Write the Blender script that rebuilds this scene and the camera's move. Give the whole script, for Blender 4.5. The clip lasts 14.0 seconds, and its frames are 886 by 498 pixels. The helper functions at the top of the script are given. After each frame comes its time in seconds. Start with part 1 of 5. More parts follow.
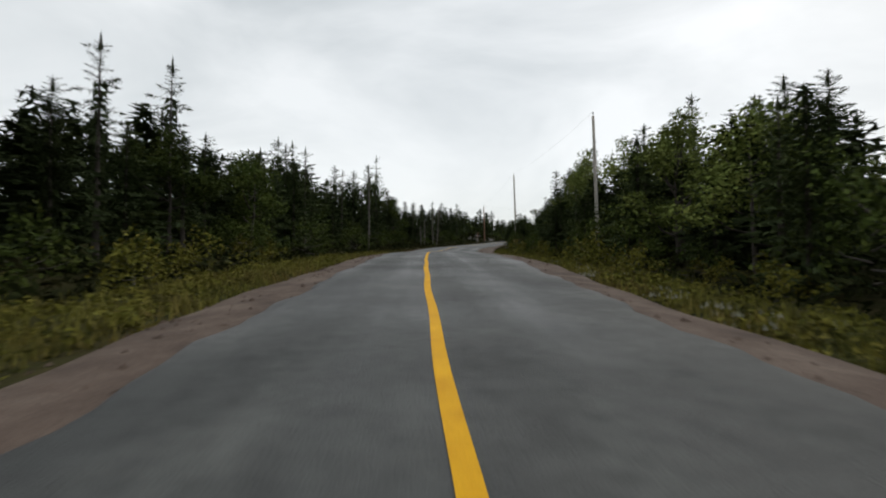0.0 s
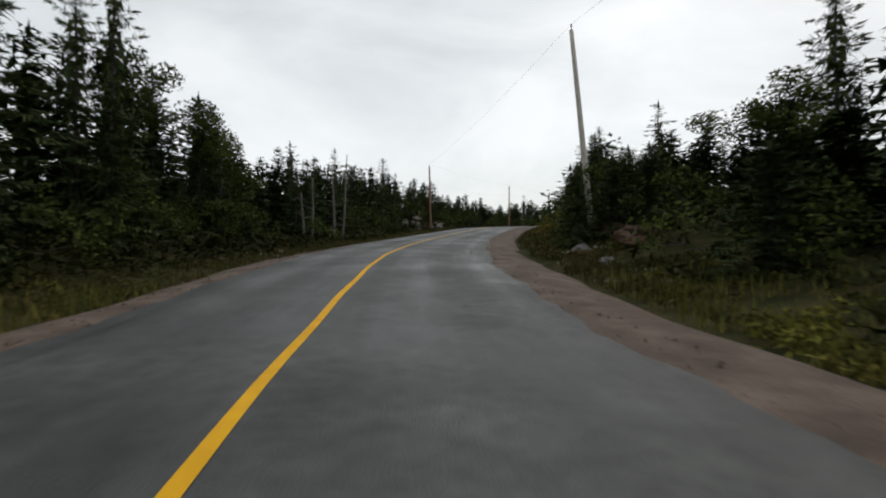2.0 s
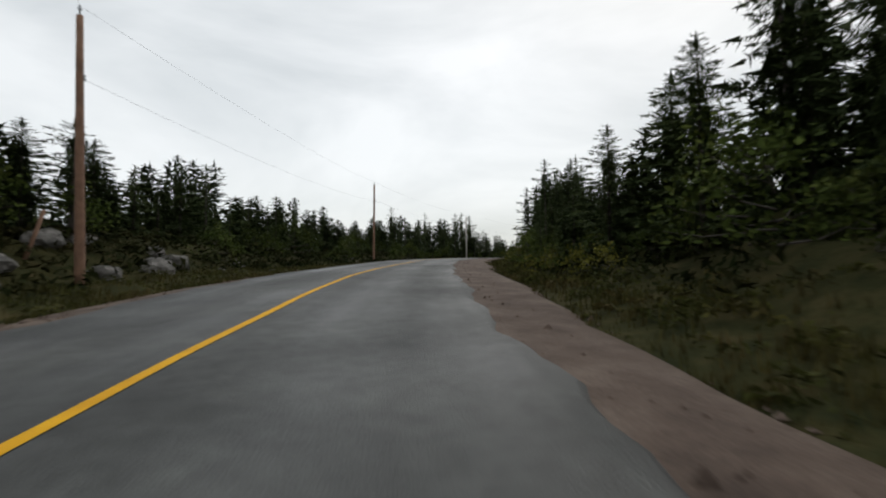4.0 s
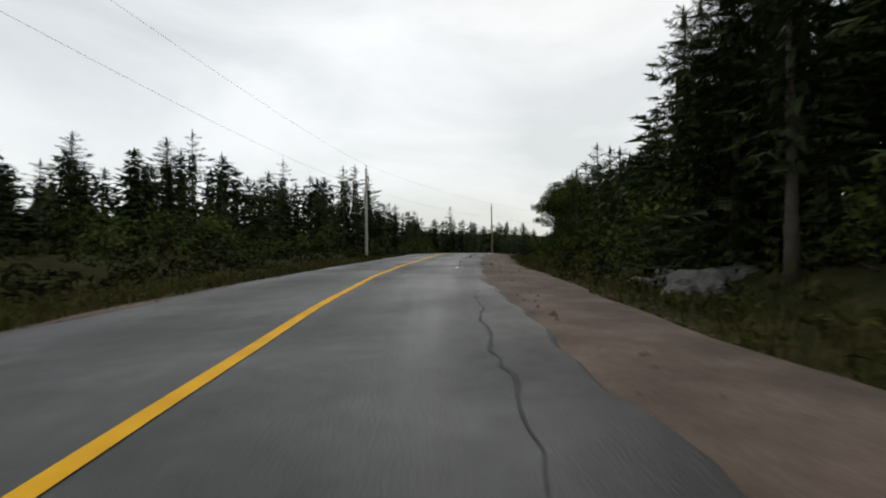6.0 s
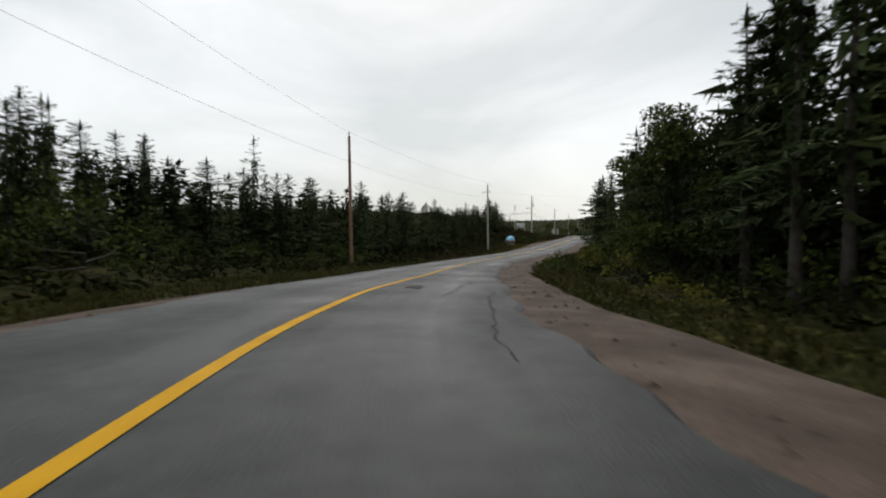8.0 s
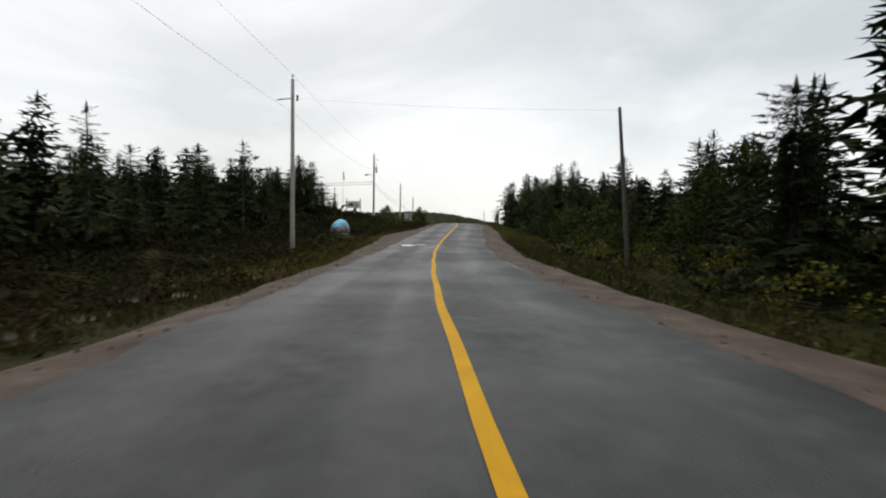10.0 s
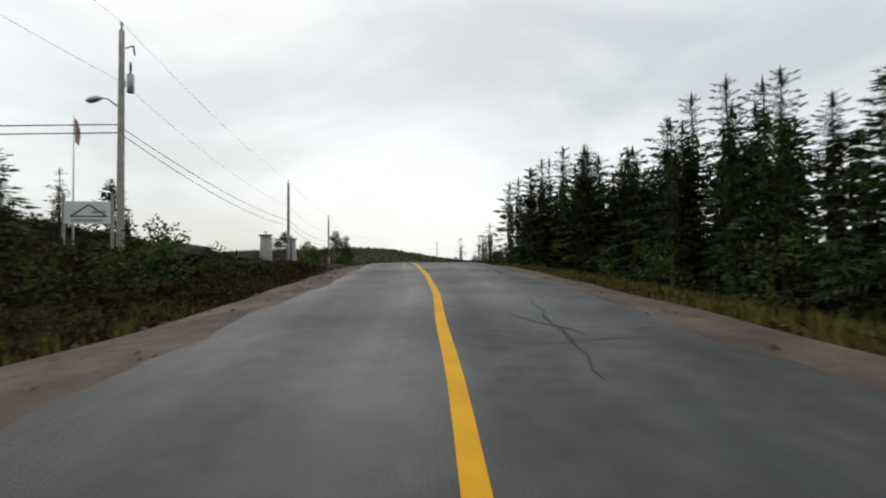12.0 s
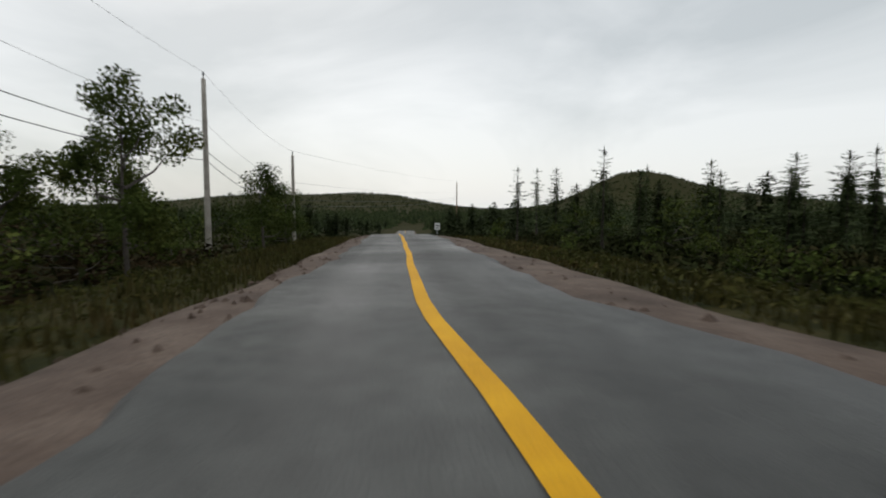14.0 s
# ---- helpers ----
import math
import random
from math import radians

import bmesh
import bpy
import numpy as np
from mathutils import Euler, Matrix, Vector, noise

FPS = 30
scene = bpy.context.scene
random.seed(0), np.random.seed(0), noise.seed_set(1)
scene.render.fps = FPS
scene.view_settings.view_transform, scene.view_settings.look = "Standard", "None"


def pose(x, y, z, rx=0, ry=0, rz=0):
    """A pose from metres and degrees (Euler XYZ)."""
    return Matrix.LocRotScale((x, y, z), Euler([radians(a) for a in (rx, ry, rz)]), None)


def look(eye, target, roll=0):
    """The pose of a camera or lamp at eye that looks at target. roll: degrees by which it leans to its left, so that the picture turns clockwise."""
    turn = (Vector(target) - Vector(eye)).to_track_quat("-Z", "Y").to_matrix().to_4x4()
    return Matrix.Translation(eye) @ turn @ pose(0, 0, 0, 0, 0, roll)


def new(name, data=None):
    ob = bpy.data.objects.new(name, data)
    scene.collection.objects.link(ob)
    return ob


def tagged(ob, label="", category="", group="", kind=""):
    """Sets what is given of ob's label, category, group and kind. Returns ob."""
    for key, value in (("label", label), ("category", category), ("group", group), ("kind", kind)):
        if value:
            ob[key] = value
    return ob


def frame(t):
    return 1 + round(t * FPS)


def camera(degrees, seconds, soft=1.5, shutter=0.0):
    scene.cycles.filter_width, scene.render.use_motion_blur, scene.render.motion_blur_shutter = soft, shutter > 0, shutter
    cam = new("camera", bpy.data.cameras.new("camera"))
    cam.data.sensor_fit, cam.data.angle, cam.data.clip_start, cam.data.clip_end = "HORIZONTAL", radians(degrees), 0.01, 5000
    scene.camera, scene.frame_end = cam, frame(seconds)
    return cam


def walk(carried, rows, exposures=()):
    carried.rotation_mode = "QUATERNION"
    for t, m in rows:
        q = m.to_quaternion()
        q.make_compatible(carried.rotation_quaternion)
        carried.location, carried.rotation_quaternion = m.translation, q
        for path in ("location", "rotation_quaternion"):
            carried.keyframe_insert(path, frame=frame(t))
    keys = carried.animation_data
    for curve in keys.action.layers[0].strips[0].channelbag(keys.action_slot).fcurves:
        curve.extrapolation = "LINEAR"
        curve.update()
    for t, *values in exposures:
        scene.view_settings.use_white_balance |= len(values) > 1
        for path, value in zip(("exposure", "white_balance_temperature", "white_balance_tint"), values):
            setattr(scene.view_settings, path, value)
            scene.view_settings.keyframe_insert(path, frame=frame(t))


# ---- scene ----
cam = camera(80.0, 14.0, soft=2.0, shutter=0.12)
PATH = [
    (0, (0.000, 0.000, 1.200), (0.771, 9.963, 1.588), 0.06),
    (0.5, (0.323, 10.840, 1.912), (1.607, 20.743, 2.456), 1.16),
    (1, (1.059, 21.606, 2.592), (2.560, 31.479, 3.103), 1.35),
    (1.5, (2.093, 32.285, 3.207), (3.878, 42.121, 3.482), 0.38),
    (2, (3.558, 42.853, 3.771), (5.877, 52.580, 3.846), -0.28),
    (2.5, (5.706, 53.246, 4.450), (8.830, 62.739, 4.781), -0.58),
    (3, (8.716, 63.370, 5.179), (12.704, 72.532, 5.567), -1.22),
    (3.2, (10.151, 67.332, 5.449), (14.395, 76.370, 5.998), -0.69),
    (3.5, (12.491, 73.194, 5.854), (17.084, 82.061, 6.388), -0.66),
    (4, (16.775, 82.771, 6.471), (21.742, 91.434, 6.981), -0.60),
    (4.5, (21.439, 92.121, 7.050), (26.763, 100.573, 7.536), -0.55),
    (5, (26.501, 101.204, 7.617), (32.242, 109.380, 8.078), -0.49),
    (5.3, (29.750, 106.499, 7.951), (35.765, 114.476, 8.398), -0.46),
    (5.5, (32.009, 109.957, 8.174), (38.163, 117.832, 8.485), -0.12),
    (6, (38.025, 118.297, 8.628), (44.723, 125.721, 8.790), -0.43),
    (6.5, (44.594, 126.134, 8.987), (51.861, 133.003, 9.079), -0.23),
    (7, (51.681, 133.425, 9.294), (59.403, 139.777, 9.380), 1.32),
    (7.5, (59.249, 140.141, 9.533), (67.425, 145.894, 9.770), 0.35),
    (8, (67.248, 146.278, 9.653), (75.781, 151.485, 9.396), -0.39),
    (8.2, (70.560, 148.567, 9.659), (79.292, 153.431, 9.355), 0.18),
    (8.5, (75.658, 151.797, 9.667), (84.609, 156.243, 9.349), 0.28),
    (9, (84.483, 156.609, 9.488), (93.767, 160.310, 9.147), 0.44),
    (9.5, (93.700, 160.637, 9.190), (103.278, 163.488, 8.826), 0.60),
    (10, (103.260, 163.812, 8.865), (113.055, 165.790, 8.478), 0.76),
    (10.3, (109.117, 165.332, 8.749), (118.985, 166.902, 8.348), 0.85),
    (10.5, (113.054, 166.207, 8.672), (122.956, 167.595, 8.519), 0.00),
    (11, (122.933, 168.069, 8.729), (132.879, 169.077, 8.983), -0.46),
    (11.5, (132.747, 169.719, 9.080), (142.695, 170.674, 9.430), -1.21),
    (12, (142.375, 171.339, 9.468), (152.330, 172.243, 9.736), -0.77),
    (12.5, (151.723, 173.005, 9.868), (161.656, 174.084, 10.287), 0.21),
    (13, (160.758, 174.673, 10.170), (170.701, 175.727, 10.054), 2.68),
    (13.5, (169.511, 176.230, 10.065), (179.450, 177.192, 9.517), 1.03),
    (14, (178.019, 177.706, 9.706), (187.943, 178.694, 8.971), 0.00),
]
walk(cam, [(t, look(eye, target, roll)) for t, eye, target, roll in PATH], [(0, 0.0), (8.0, -0.03), (11.0, 0.05), (12.5, 0.0), (14.0, -0.12)])

# ---------------------------------------------------------------- sky and light
SUN_HEIGHT, SUN_TURN = radians(48), radians(60)
world = bpy.data.worlds.new("overcast_sky")
scene.world = world
world.use_nodes = True
wn, wl = world.node_tree.nodes, world.node_tree.links
wn.clear()
w_out = wn.new("ShaderNodeOutputWorld")
w_bg = wn.new("ShaderNodeBackground")
w_sky = wn.new("ShaderNodeTexSky")
w_sky.sky_type, w_sky.sun_disc = "NISHITA", False
w_sky.sun_elevation, w_sky.sun_rotation = SUN_HEIGHT, SUN_TURN
w_sky.air_density, w_sky.dust_density = 1.0, 3.0
w_bg2 = wn.new("ShaderNodeBackground")
w_bg2.inputs["Strength"].default_value = 0.025
wl.new(w_sky.outputs[0], w_bg2.inputs["Color"])
w_co = wn.new("ShaderNodeTexCoord")
w_map = wn.new("ShaderNodeMapping")
w_map.inputs["Scale"].default_value = (1.0, 1.0, 2.6)
wl.new(w_co.outputs["Generated"], w_map.inputs[0])
w_noise = wn.new("ShaderNodeTexNoise")
w_noise.inputs["Scale"].default_value = 1.7
w_noise.inputs["Detail"].default_value = 6
w_noise.inputs["Roughness"].default_value = 0.52
w_noise.inputs["Distortion"].default_value = 0.5
wl.new(w_map.outputs[0], w_noise.inputs["Vector"])
w_ramp = wn.new("ShaderNodeValToRGB")
w_ramp.color_ramp.elements[0].position, w_ramp.color_ramp.elements[0].color = 0.36, (0.64, 0.675, 0.672, 1)
w_ramp.color_ramp.elements[1].position, w_ramp.color_ramp.elements[1].color = 0.66, (0.98, 1.0, 0.99, 1)
wl.new(w_noise.outputs["Fac"], w_ramp.inputs[0])
wl.new(w_ramp.outputs[0], w_bg.inputs["Color"])
w_bg.inputs["Strength"].default_value = 0.84
w_add = wn.new("ShaderNodeAddShader")
wl.new(w_bg.outputs[0], w_add.inputs[0])
wl.new(w_bg2.outputs[0], w_add.inputs[1])
wl.new(w_add.outputs[0], w_out.inputs[0])

sun = new("sun", bpy.data.lights.new("sun", "SUN"))
sun.data.energy, sun.data.angle, sun.data.color = 0.5, radians(30), (1.0, 0.97, 0.93)
sun.matrix_world = look((0, 0, 100), (-math.sin(SUN_TURN) * 90, -math.cos(SUN_TURN) * 90, 0))


# ---------------------------------------------------------------- materials
def material(name, colours, scale=3.0, rough=0.8, bump=0.0, bump_scale=30.0, metallic=0.0, vary=0.0, island=0.0, fine=0.0, rough_low=None, rough_scale=0.4, spec=0.5):
    """A surface with colour variation at two scales, fine relief and, where asked, patches of lower roughness."""
    m = bpy.data.materials.new(name)
    m.use_nodes = True
    n, l = m.node_tree.nodes, m.node_tree.links
    b = n["Principled BSDF"]
    b.inputs["Roughness"].default_value = rough
    b.inputs["Metallic"].default_value = metallic
    b.inputs["Specular IOR Level"].default_value = spec
    co = n.new("ShaderNodeTexCoord")
    geo = n.new("ShaderNodeNewGeometry")
    noi = n.new("ShaderNodeTexNoise")
    noi.inputs["Scale"].default_value = scale
    noi.inputs["Detail"].default_value = 7
    noi.inputs["Roughness"].default_value = 0.6
    l.new(geo.outputs["Position"], noi.inputs["Vector"])
    ramp = n.new("ShaderNodeValToRGB")
    els = ramp.color_ramp.elements
    while len(els) < len(colours):
        els.new(0.5)
    for k, c in enumerate(colours):
        els[k].position = 0.3 + 0.4 * k / max(1, len(colours) - 1)
        els[k].color = (*c, 1)
    l.new(noi.outputs["Fac"], ramp.inputs[0])
    colour = ramp.outputs[0]

    def scaled(colour, factor_socket, amount):
        mr = n.new("ShaderNodeMapRange")
        mr.inputs["To Min"].default_value, mr.inputs["To Max"].default_value = 1 - amount, 1 + amount
        l.new(factor_socket, mr.inputs["Value"])
        mix = n.new("ShaderNodeVectorMath")
        mix.operation = "SCALE"
        l.new(colour, mix.inputs[0])
        l.new(mr.outputs[0], mix.inputs["Scale"])
        return mix.outputs[0]

    if vary:
        info = n.new("ShaderNodeObjectInfo")
        colour = scaled(colour, info.outputs["Random"], vary)
    if island:
        colour = scaled(colour, geo.outputs["Random Per Island"], island)
    if fine:
        grain = n.new("ShaderNodeTexNoise")
        grain.inputs["Scale"].default_value = bump_scale * 1.7
        grain.inputs["Detail"].default_value = 3
        l.new(geo.outputs["Position"], grain.inputs["Vector"])
        colour = scaled(colour, grain.outputs["Fac"], fine)
    l.new(colour, b.inputs["Base Color"])
    if rough_low is not None:
        patch = n.new("ShaderNodeTexNoise")
        patch.inputs["Scale"].default_value = rough_scale
        patch.inputs["Detail"].default_value = 5
        l.new(geo.outputs["Position"], patch.inputs["Vector"])
        mr = n.new("ShaderNodeMapRange")
        mr.inputs["From Min"].default_value, mr.inputs["From Max"].default_value = 0.38, 0.62
        mr.inputs["To Min"].default_value, mr.inputs["To Max"].default_value = rough_low, rough
        l.new(patch.outputs["Fac"], mr.inputs["Value"])
        l.new(mr.outputs[0], b.inputs["Roughness"])
    if bump:
        bn = n.new("ShaderNodeTexNoise")
        bn.inputs["Scale"].default_value = bump_scale
        bn.inputs["Detail"].default_value = 4
        l.new(geo.outputs["Position"], bn.inputs["Vector"])
        bp = n.new("ShaderNodeBump")
        bp.inputs["Strength"].default_value = bump
        bp.inputs["Distance"].default_value = 0.02
        l.new(bn.outputs["Fac"], bp.inputs["Height"])
        l.new(bp.outputs[0], b.inputs["Normal"])
    return m


ASPHALT = material("wet_asphalt", [(0.026, 0.028, 0.027), (0.043, 0.045, 0.043), (0.070, 0.072, 0.068)], 0.55, 0.66, 0.6, 60, fine=0.45, rough_low=0.50, rough_scale=0.35, spec=0.36)


def wear_asphalt(m):
    """Wheel tracks polished along the lanes, streaks along the road and blotches a hand's width across."""
    n, l = m.node_tree.nodes, m.node_tree.links
    b = n["Principled BSDF"]
    colour, rough = b.inputs["Base Color"].links[0].from_socket, b.inputs["Roughness"].links[0].from_socket
    uv = n.new("ShaderNodeUVMap")
    uv.uv_map = "lane"
    stretch = n.new("ShaderNodeMapping")
    stretch.inputs["Scale"].default_value = (2.2, 0.10, 1.0)
    l.new(uv.outputs[0], stretch.inputs[0])
    streak = n.new("ShaderNodeTexNoise")
    streak.inputs["Scale"].default_value, streak.inputs["Detail"].default_value = 1.0, 5
    l.new(stretch.outputs[0], streak.inputs["Vector"])
    geo = n.new("ShaderNodeNewGeometry")
    blotch = n.new("ShaderNodeTexNoise")
    blotch.inputs["Scale"].default_value, blotch.inputs["Detail"].default_value = 5.0, 6
    l.new(geo.outputs["Position"], blotch.inputs["Vector"])
    for source, low, high in ((streak, 0.62, 1.38), (blotch, 0.70, 1.30)):
        mr = n.new("ShaderNodeMapRange")
        mr.inputs["From Min"].default_value, mr.inputs["From Max"].default_value = 0.3, 0.7
        mr.inputs["To Min"].default_value, mr.inputs["To Max"].default_value = low, high
        l.new(source.outputs["Fac"], mr.inputs["Value"])
        sc = n.new("ShaderNodeVectorMath")
        sc.operation = "SCALE"
        l.new(colour, sc.inputs[0])
        l.new(mr.outputs[0], sc.inputs["Scale"])
        colour = sc.outputs[0]
    l.new(colour, b.inputs["Base Color"])
    sep = n.new("ShaderNodeSeparateXYZ")
    l.new(uv.outputs[0], sep.inputs[0])
    track = n.new("ShaderNodeMath")
    track.operation = "SINE"
    turn = n.new("ShaderNodeMath")
    turn.operation, turn.inputs[1].default_value = "MULTIPLY", 3.9
    l.new(sep.outputs[0], turn.inputs[0])
    l.new(turn.outputs[0], track.inputs[0])
    mr = n.new("ShaderNodeMapRange")
    mr.inputs["From Min"].default_value, mr.inputs["To Min"].default_value, mr.inputs["To Max"].default_value = -1.0, -0.06, 0.06
    l.new(track.outputs[0], mr.inputs["Value"])
    wet = n.new("ShaderNodeMapRange")
    wet.inputs["From Min"].default_value, wet.inputs["From Max"].default_value = 0.35, 0.65
    wet.inputs["To Min"].default_value, wet.inputs["To Max"].default_value = -0.08, 0.08
    l.new(streak.outputs["Fac"], wet.inputs["Value"])
    for extra in (mr, wet):
        add = n.new("ShaderNodeMath")
        l.new(rough, add.inputs[0])
        l.new(extra.outputs[0], add.inputs[1])
        rough = add.outputs[0]
    l.new(rough, b.inputs["Roughness"])


wear_asphalt(ASPHALT)
PAINT = material("yellow_road_paint", [(0.58, 0.29, 0.004), (0.74, 0.40, 0.008)], 2.5, 0.75, 0.3, 60, fine=0.3, spec=0.2)
GRAVEL = material("reddish_gravel", [(0.058, 0.040, 0.031), (0.100, 0.071, 0.055), (0.150, 0.113, 0.090)], 1.3, 0.92, 1.0, 20, fine=0.6, spec=0.25)
CRUSHED = material("dark_crushed_stone", [(0.018, 0.016, 0.015), (0.036, 0.030, 0.027), (0.062, 0.051, 0.045)], 1.6, 1.0, 1.0, 16, fine=0.7, spec=0.04)
SOIL = material("mossy_forest_floor", [(0.018, 0.022, 0.010), (0.036, 0.036, 0.015), (0.062, 0.050, 0.023)], 1.6, 0.95, 0.8, 9, fine=0.4, spec=0.02)
NEEDLES = material("spruce_needles", [(0.036, 0.049, 0.022), (0.056, 0.074, 0.031), (0.084, 0.102, 0.040)], 0.9, 0.9, vary=0.3, island=0.45, spec=0.05)
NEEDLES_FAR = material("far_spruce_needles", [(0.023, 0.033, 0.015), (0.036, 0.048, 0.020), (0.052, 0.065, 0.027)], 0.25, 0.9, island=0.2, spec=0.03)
BARK = material("grey_brown_bark", [(0.045, 0.036, 0.030), (0.09, 0.076, 0.063)], 6, 0.9, 0.8, 30)
DEADWOOD = material("silvery_dead_wood", [(0.075, 0.064, 0.054), (0.15, 0.132, 0.115)], 5, 0.85, 0.6, 30)
LEAVES = material("alder_leaves", [(0.030, 0.044, 0.011), (0.050, 0.068, 0.016), (0.085, 0.092, 0.023)], 1.1, 0.9, vary=0.3, island=0.35, spec=0.04)
BIRCH = material("birch_leaves", [(0.070, 0.090, 0.024), (0.108, 0.134, 0.034), (0.155, 0.168, 0.046)], 1.1, 0.9, vary=0.3, island=0.35, spec=0.05)
# heath colour lowered to include the shade its leaves cast on each other
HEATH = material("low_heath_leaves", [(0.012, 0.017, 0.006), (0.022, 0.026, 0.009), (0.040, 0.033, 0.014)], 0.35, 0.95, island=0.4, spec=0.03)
RUST = material("rust_orange_leaves", [(0.09, 0.04, 0.012), (0.15, 0.075, 0.022)], 1.5, 0.8, island=0.4, spec=0.1)
# dull grass colour likewise holds some shade between the blades
GRASS_DULL = material("dull_olive_grass_blades", [(0.030, 0.033, 0.010), (0.054, 0.050, 0.016), (0.090, 0.065, 0.028)], 0.45, 0.9, island=0.4, spec=0.03)
GRASS = material("roadside_grass_blades", [(0.082, 0.086, 0.018), (0.145, 0.132, 0.032), (0.20, 0.138, 0.050)], 0.45, 0.85, island=0.35, spec=0.05)
ROCK = material("lichen_granite", [(0.055, 0.051, 0.046), (0.11, 0.102, 0.092), (0.20, 0.185, 0.17)], 2.2, 0.85, 0.9, 14, fine=0.3)
POLE_WOOD = material("weathered_pole_wood", [(0.26, 0.235, 0.20), (0.42, 0.385, 0.34)], 4, 0.85, 0.6, 40)
POLE_BROWN = material("brown_treated_pole_wood", [(0.14, 0.075, 0.045), (0.24, 0.13, 0.08)], 4, 0.85, 0.6, 40)
METAL = material("galvanised_metal", [(0.30, 0.31, 0.32), (0.45, 0.46, 0.47)], 6, 0.45, metallic=0.8)
DARK = material("dark_insulation", [(0.02, 0.02, 0.022), (0.04, 0.04, 0.042)], 6, 0.6)
CONCRETE = material("pale_concrete", [(0.30, 0.29, 0.27), (0.46, 0.45, 0.42)], 2.5, 0.85, 0.6, 25, fine=0.2)
STONECAP = material("grey_stone_cap", [(0.14, 0.14, 0.14), (0.24, 0.24, 0.24)], 4, 0.85, 0.6, 25)
BLUE = material("sky_blue_paint", [(0.08, 0.36, 0.58), (0.16, 0.50, 0.70), (0.55, 0.75, 0.82)], 1.6, 0.6, 0.5, 14)
MURAL = material("weathered_mural_paint", [(0.13, 0.07, 0.075), (0.24, 0.17, 0.16), (0.42, 0.40, 0.38)], 2.2, 0.7, 0.6, 14)
WHITE = material("white_sign_paint", [(0.68, 0.68, 0.66), (0.80, 0.80, 0.79)], 2, 0.5)
BLACKMARK = material("black_sign_paint", [(0.03, 0.03, 0.03), (0.05, 0.05, 0.05)], 3, 0.5)
FLOWER = material("white_everlasting_flowers", [(0.19, 0.185, 0.14), (0.34, 0.33, 0.27)], 3, 0.8, island=0.2)
PUDDLE = material("standing_rain_water", [(0.03, 0.033, 0.033), (0.045, 0.048, 0.048)], 1, 0.04)
EARTH = material("eroded_reddish_earth", [(0.045, 0.028, 0.020), (0.085, 0.052, 0.038), (0.13, 0.095, 0.075)], 1.8, 0.95, 1.0, 12, fine=0.5, spec=0.05)
POLE_DARK = material("dark_creosoted_wood", [(0.045, 0.038, 0.032), (0.085, 0.072, 0.06)], 4, 0.85, 0.6, 40)
WETSPOT = material("tar_patch", [(0.026, 0.027, 0.027), (0.046, 0.048, 0.048)], 5, 0.75, 0.5, 50, spec=0.2)

# ---------------------------------------------------------------- mesh helpers
rng = np.random.default_rng(7)


def mesh_from(name, verts, faces, mat, smooth=False):
    me = bpy.data.meshes.new(name)
    me.from_pydata([tuple(v) for v in verts], [], [tuple(f) for f in faces])
    me.materials.append(mat)
    if smooth:
        me.polygons.foreach_set("use_smooth", [True] * len(me.polygons))
    me.update()
    return me


def tri_mesh(name, verts, mat):
    """A mesh of loose triangles from an array of corners, three to a triangle."""
    v = np.asarray(verts, np.float32).reshape(-1, 3)
    me = bpy.data.meshes.new(name)
    k = len(v) // 3
    me.vertices.add(3 * k)
    me.vertices.foreach_set("co", v.ravel())
    me.loops.add(3 * k)
    me.loops.foreach_set("vertex_index", np.arange(3 * k, dtype=np.int32))
    me.polygons.add(k)
    me.polygons.foreach_set("loop_start", np.arange(0, 3 * k, 3, dtype=np.int32))
    me.materials.append(mat)
    me.update(calc_edges=True)
    return me


def part(name, me, parent, label="", at=None):
    ob = new(name, me)
    ob.parent = parent
    if at is not None:
        ob.matrix_basis = at
    if label:
        ob["label"] = label
    return ob


def thing(name, m, label, category, group="", kind=""):
    ob = new(name)
    ob.empty_display_size = 0.3
    ob.matrix_basis = m
    return tagged(ob, label, category, group, kind)


def tube(points, radii, sides=8, cap=True):
    """Vertices and faces of a tapered tube along points."""
    pts = [Vector(p) for p in points]
    verts, faces = [], []
    for k, p in enumerate(pts):
        d = (pts[min(k + 1, len(pts) - 1)] - pts[max(k - 1, 0)]).normalized()
        a = d.orthogonal().normalized()
        if abs(d.z) > 0.5:
            a = (Vector((1, 0, 0)) - d * d.x).normalized()
        b = d.cross(a)
        for s in range(sides):
            w = 2 * math.pi * s / sides
            verts.append(p + (a * math.cos(w) + b * math.sin(w)) * radii[k])
    for k in range(len(pts) - 1):
        for s in range(sides):
            i, j = k * sides + s, k * sides + (s + 1) % sides
            faces.append((i, j, j + sides, i + sides))
    if cap:
        faces.append(tuple(range(sides))[::-1])
        faces.append(tuple(range(len(verts) - sides, len(verts))))
    return verts, faces


def tube_mesh(name, points, radii, mat, sides=8):
    v, f = tube(points, radii, sides)
    return mesh_from(name, v, f, mat, True)


def box_mesh(name, size, mat, bevel=0.01, centre=(0, 0, 0)):
    bm = bmesh.new()
    bmesh.ops.create_cube(bm, size=1.0)
    for v in bm.verts:
        v.co = Vector((v.co.x * size[0] + centre[0], v.co.y * size[1] + centre[1], v.co.z * size[2] + centre[2]))
    if bevel:
        bmesh.ops.bevel(bm, geom=bm.edges[:], offset=bevel, segments=1, affect="EDGES")
    me = bpy.data.meshes.new(name)
    bm.to_mesh(me)
    bm.free()
    me.materials.append(mat)
    return me


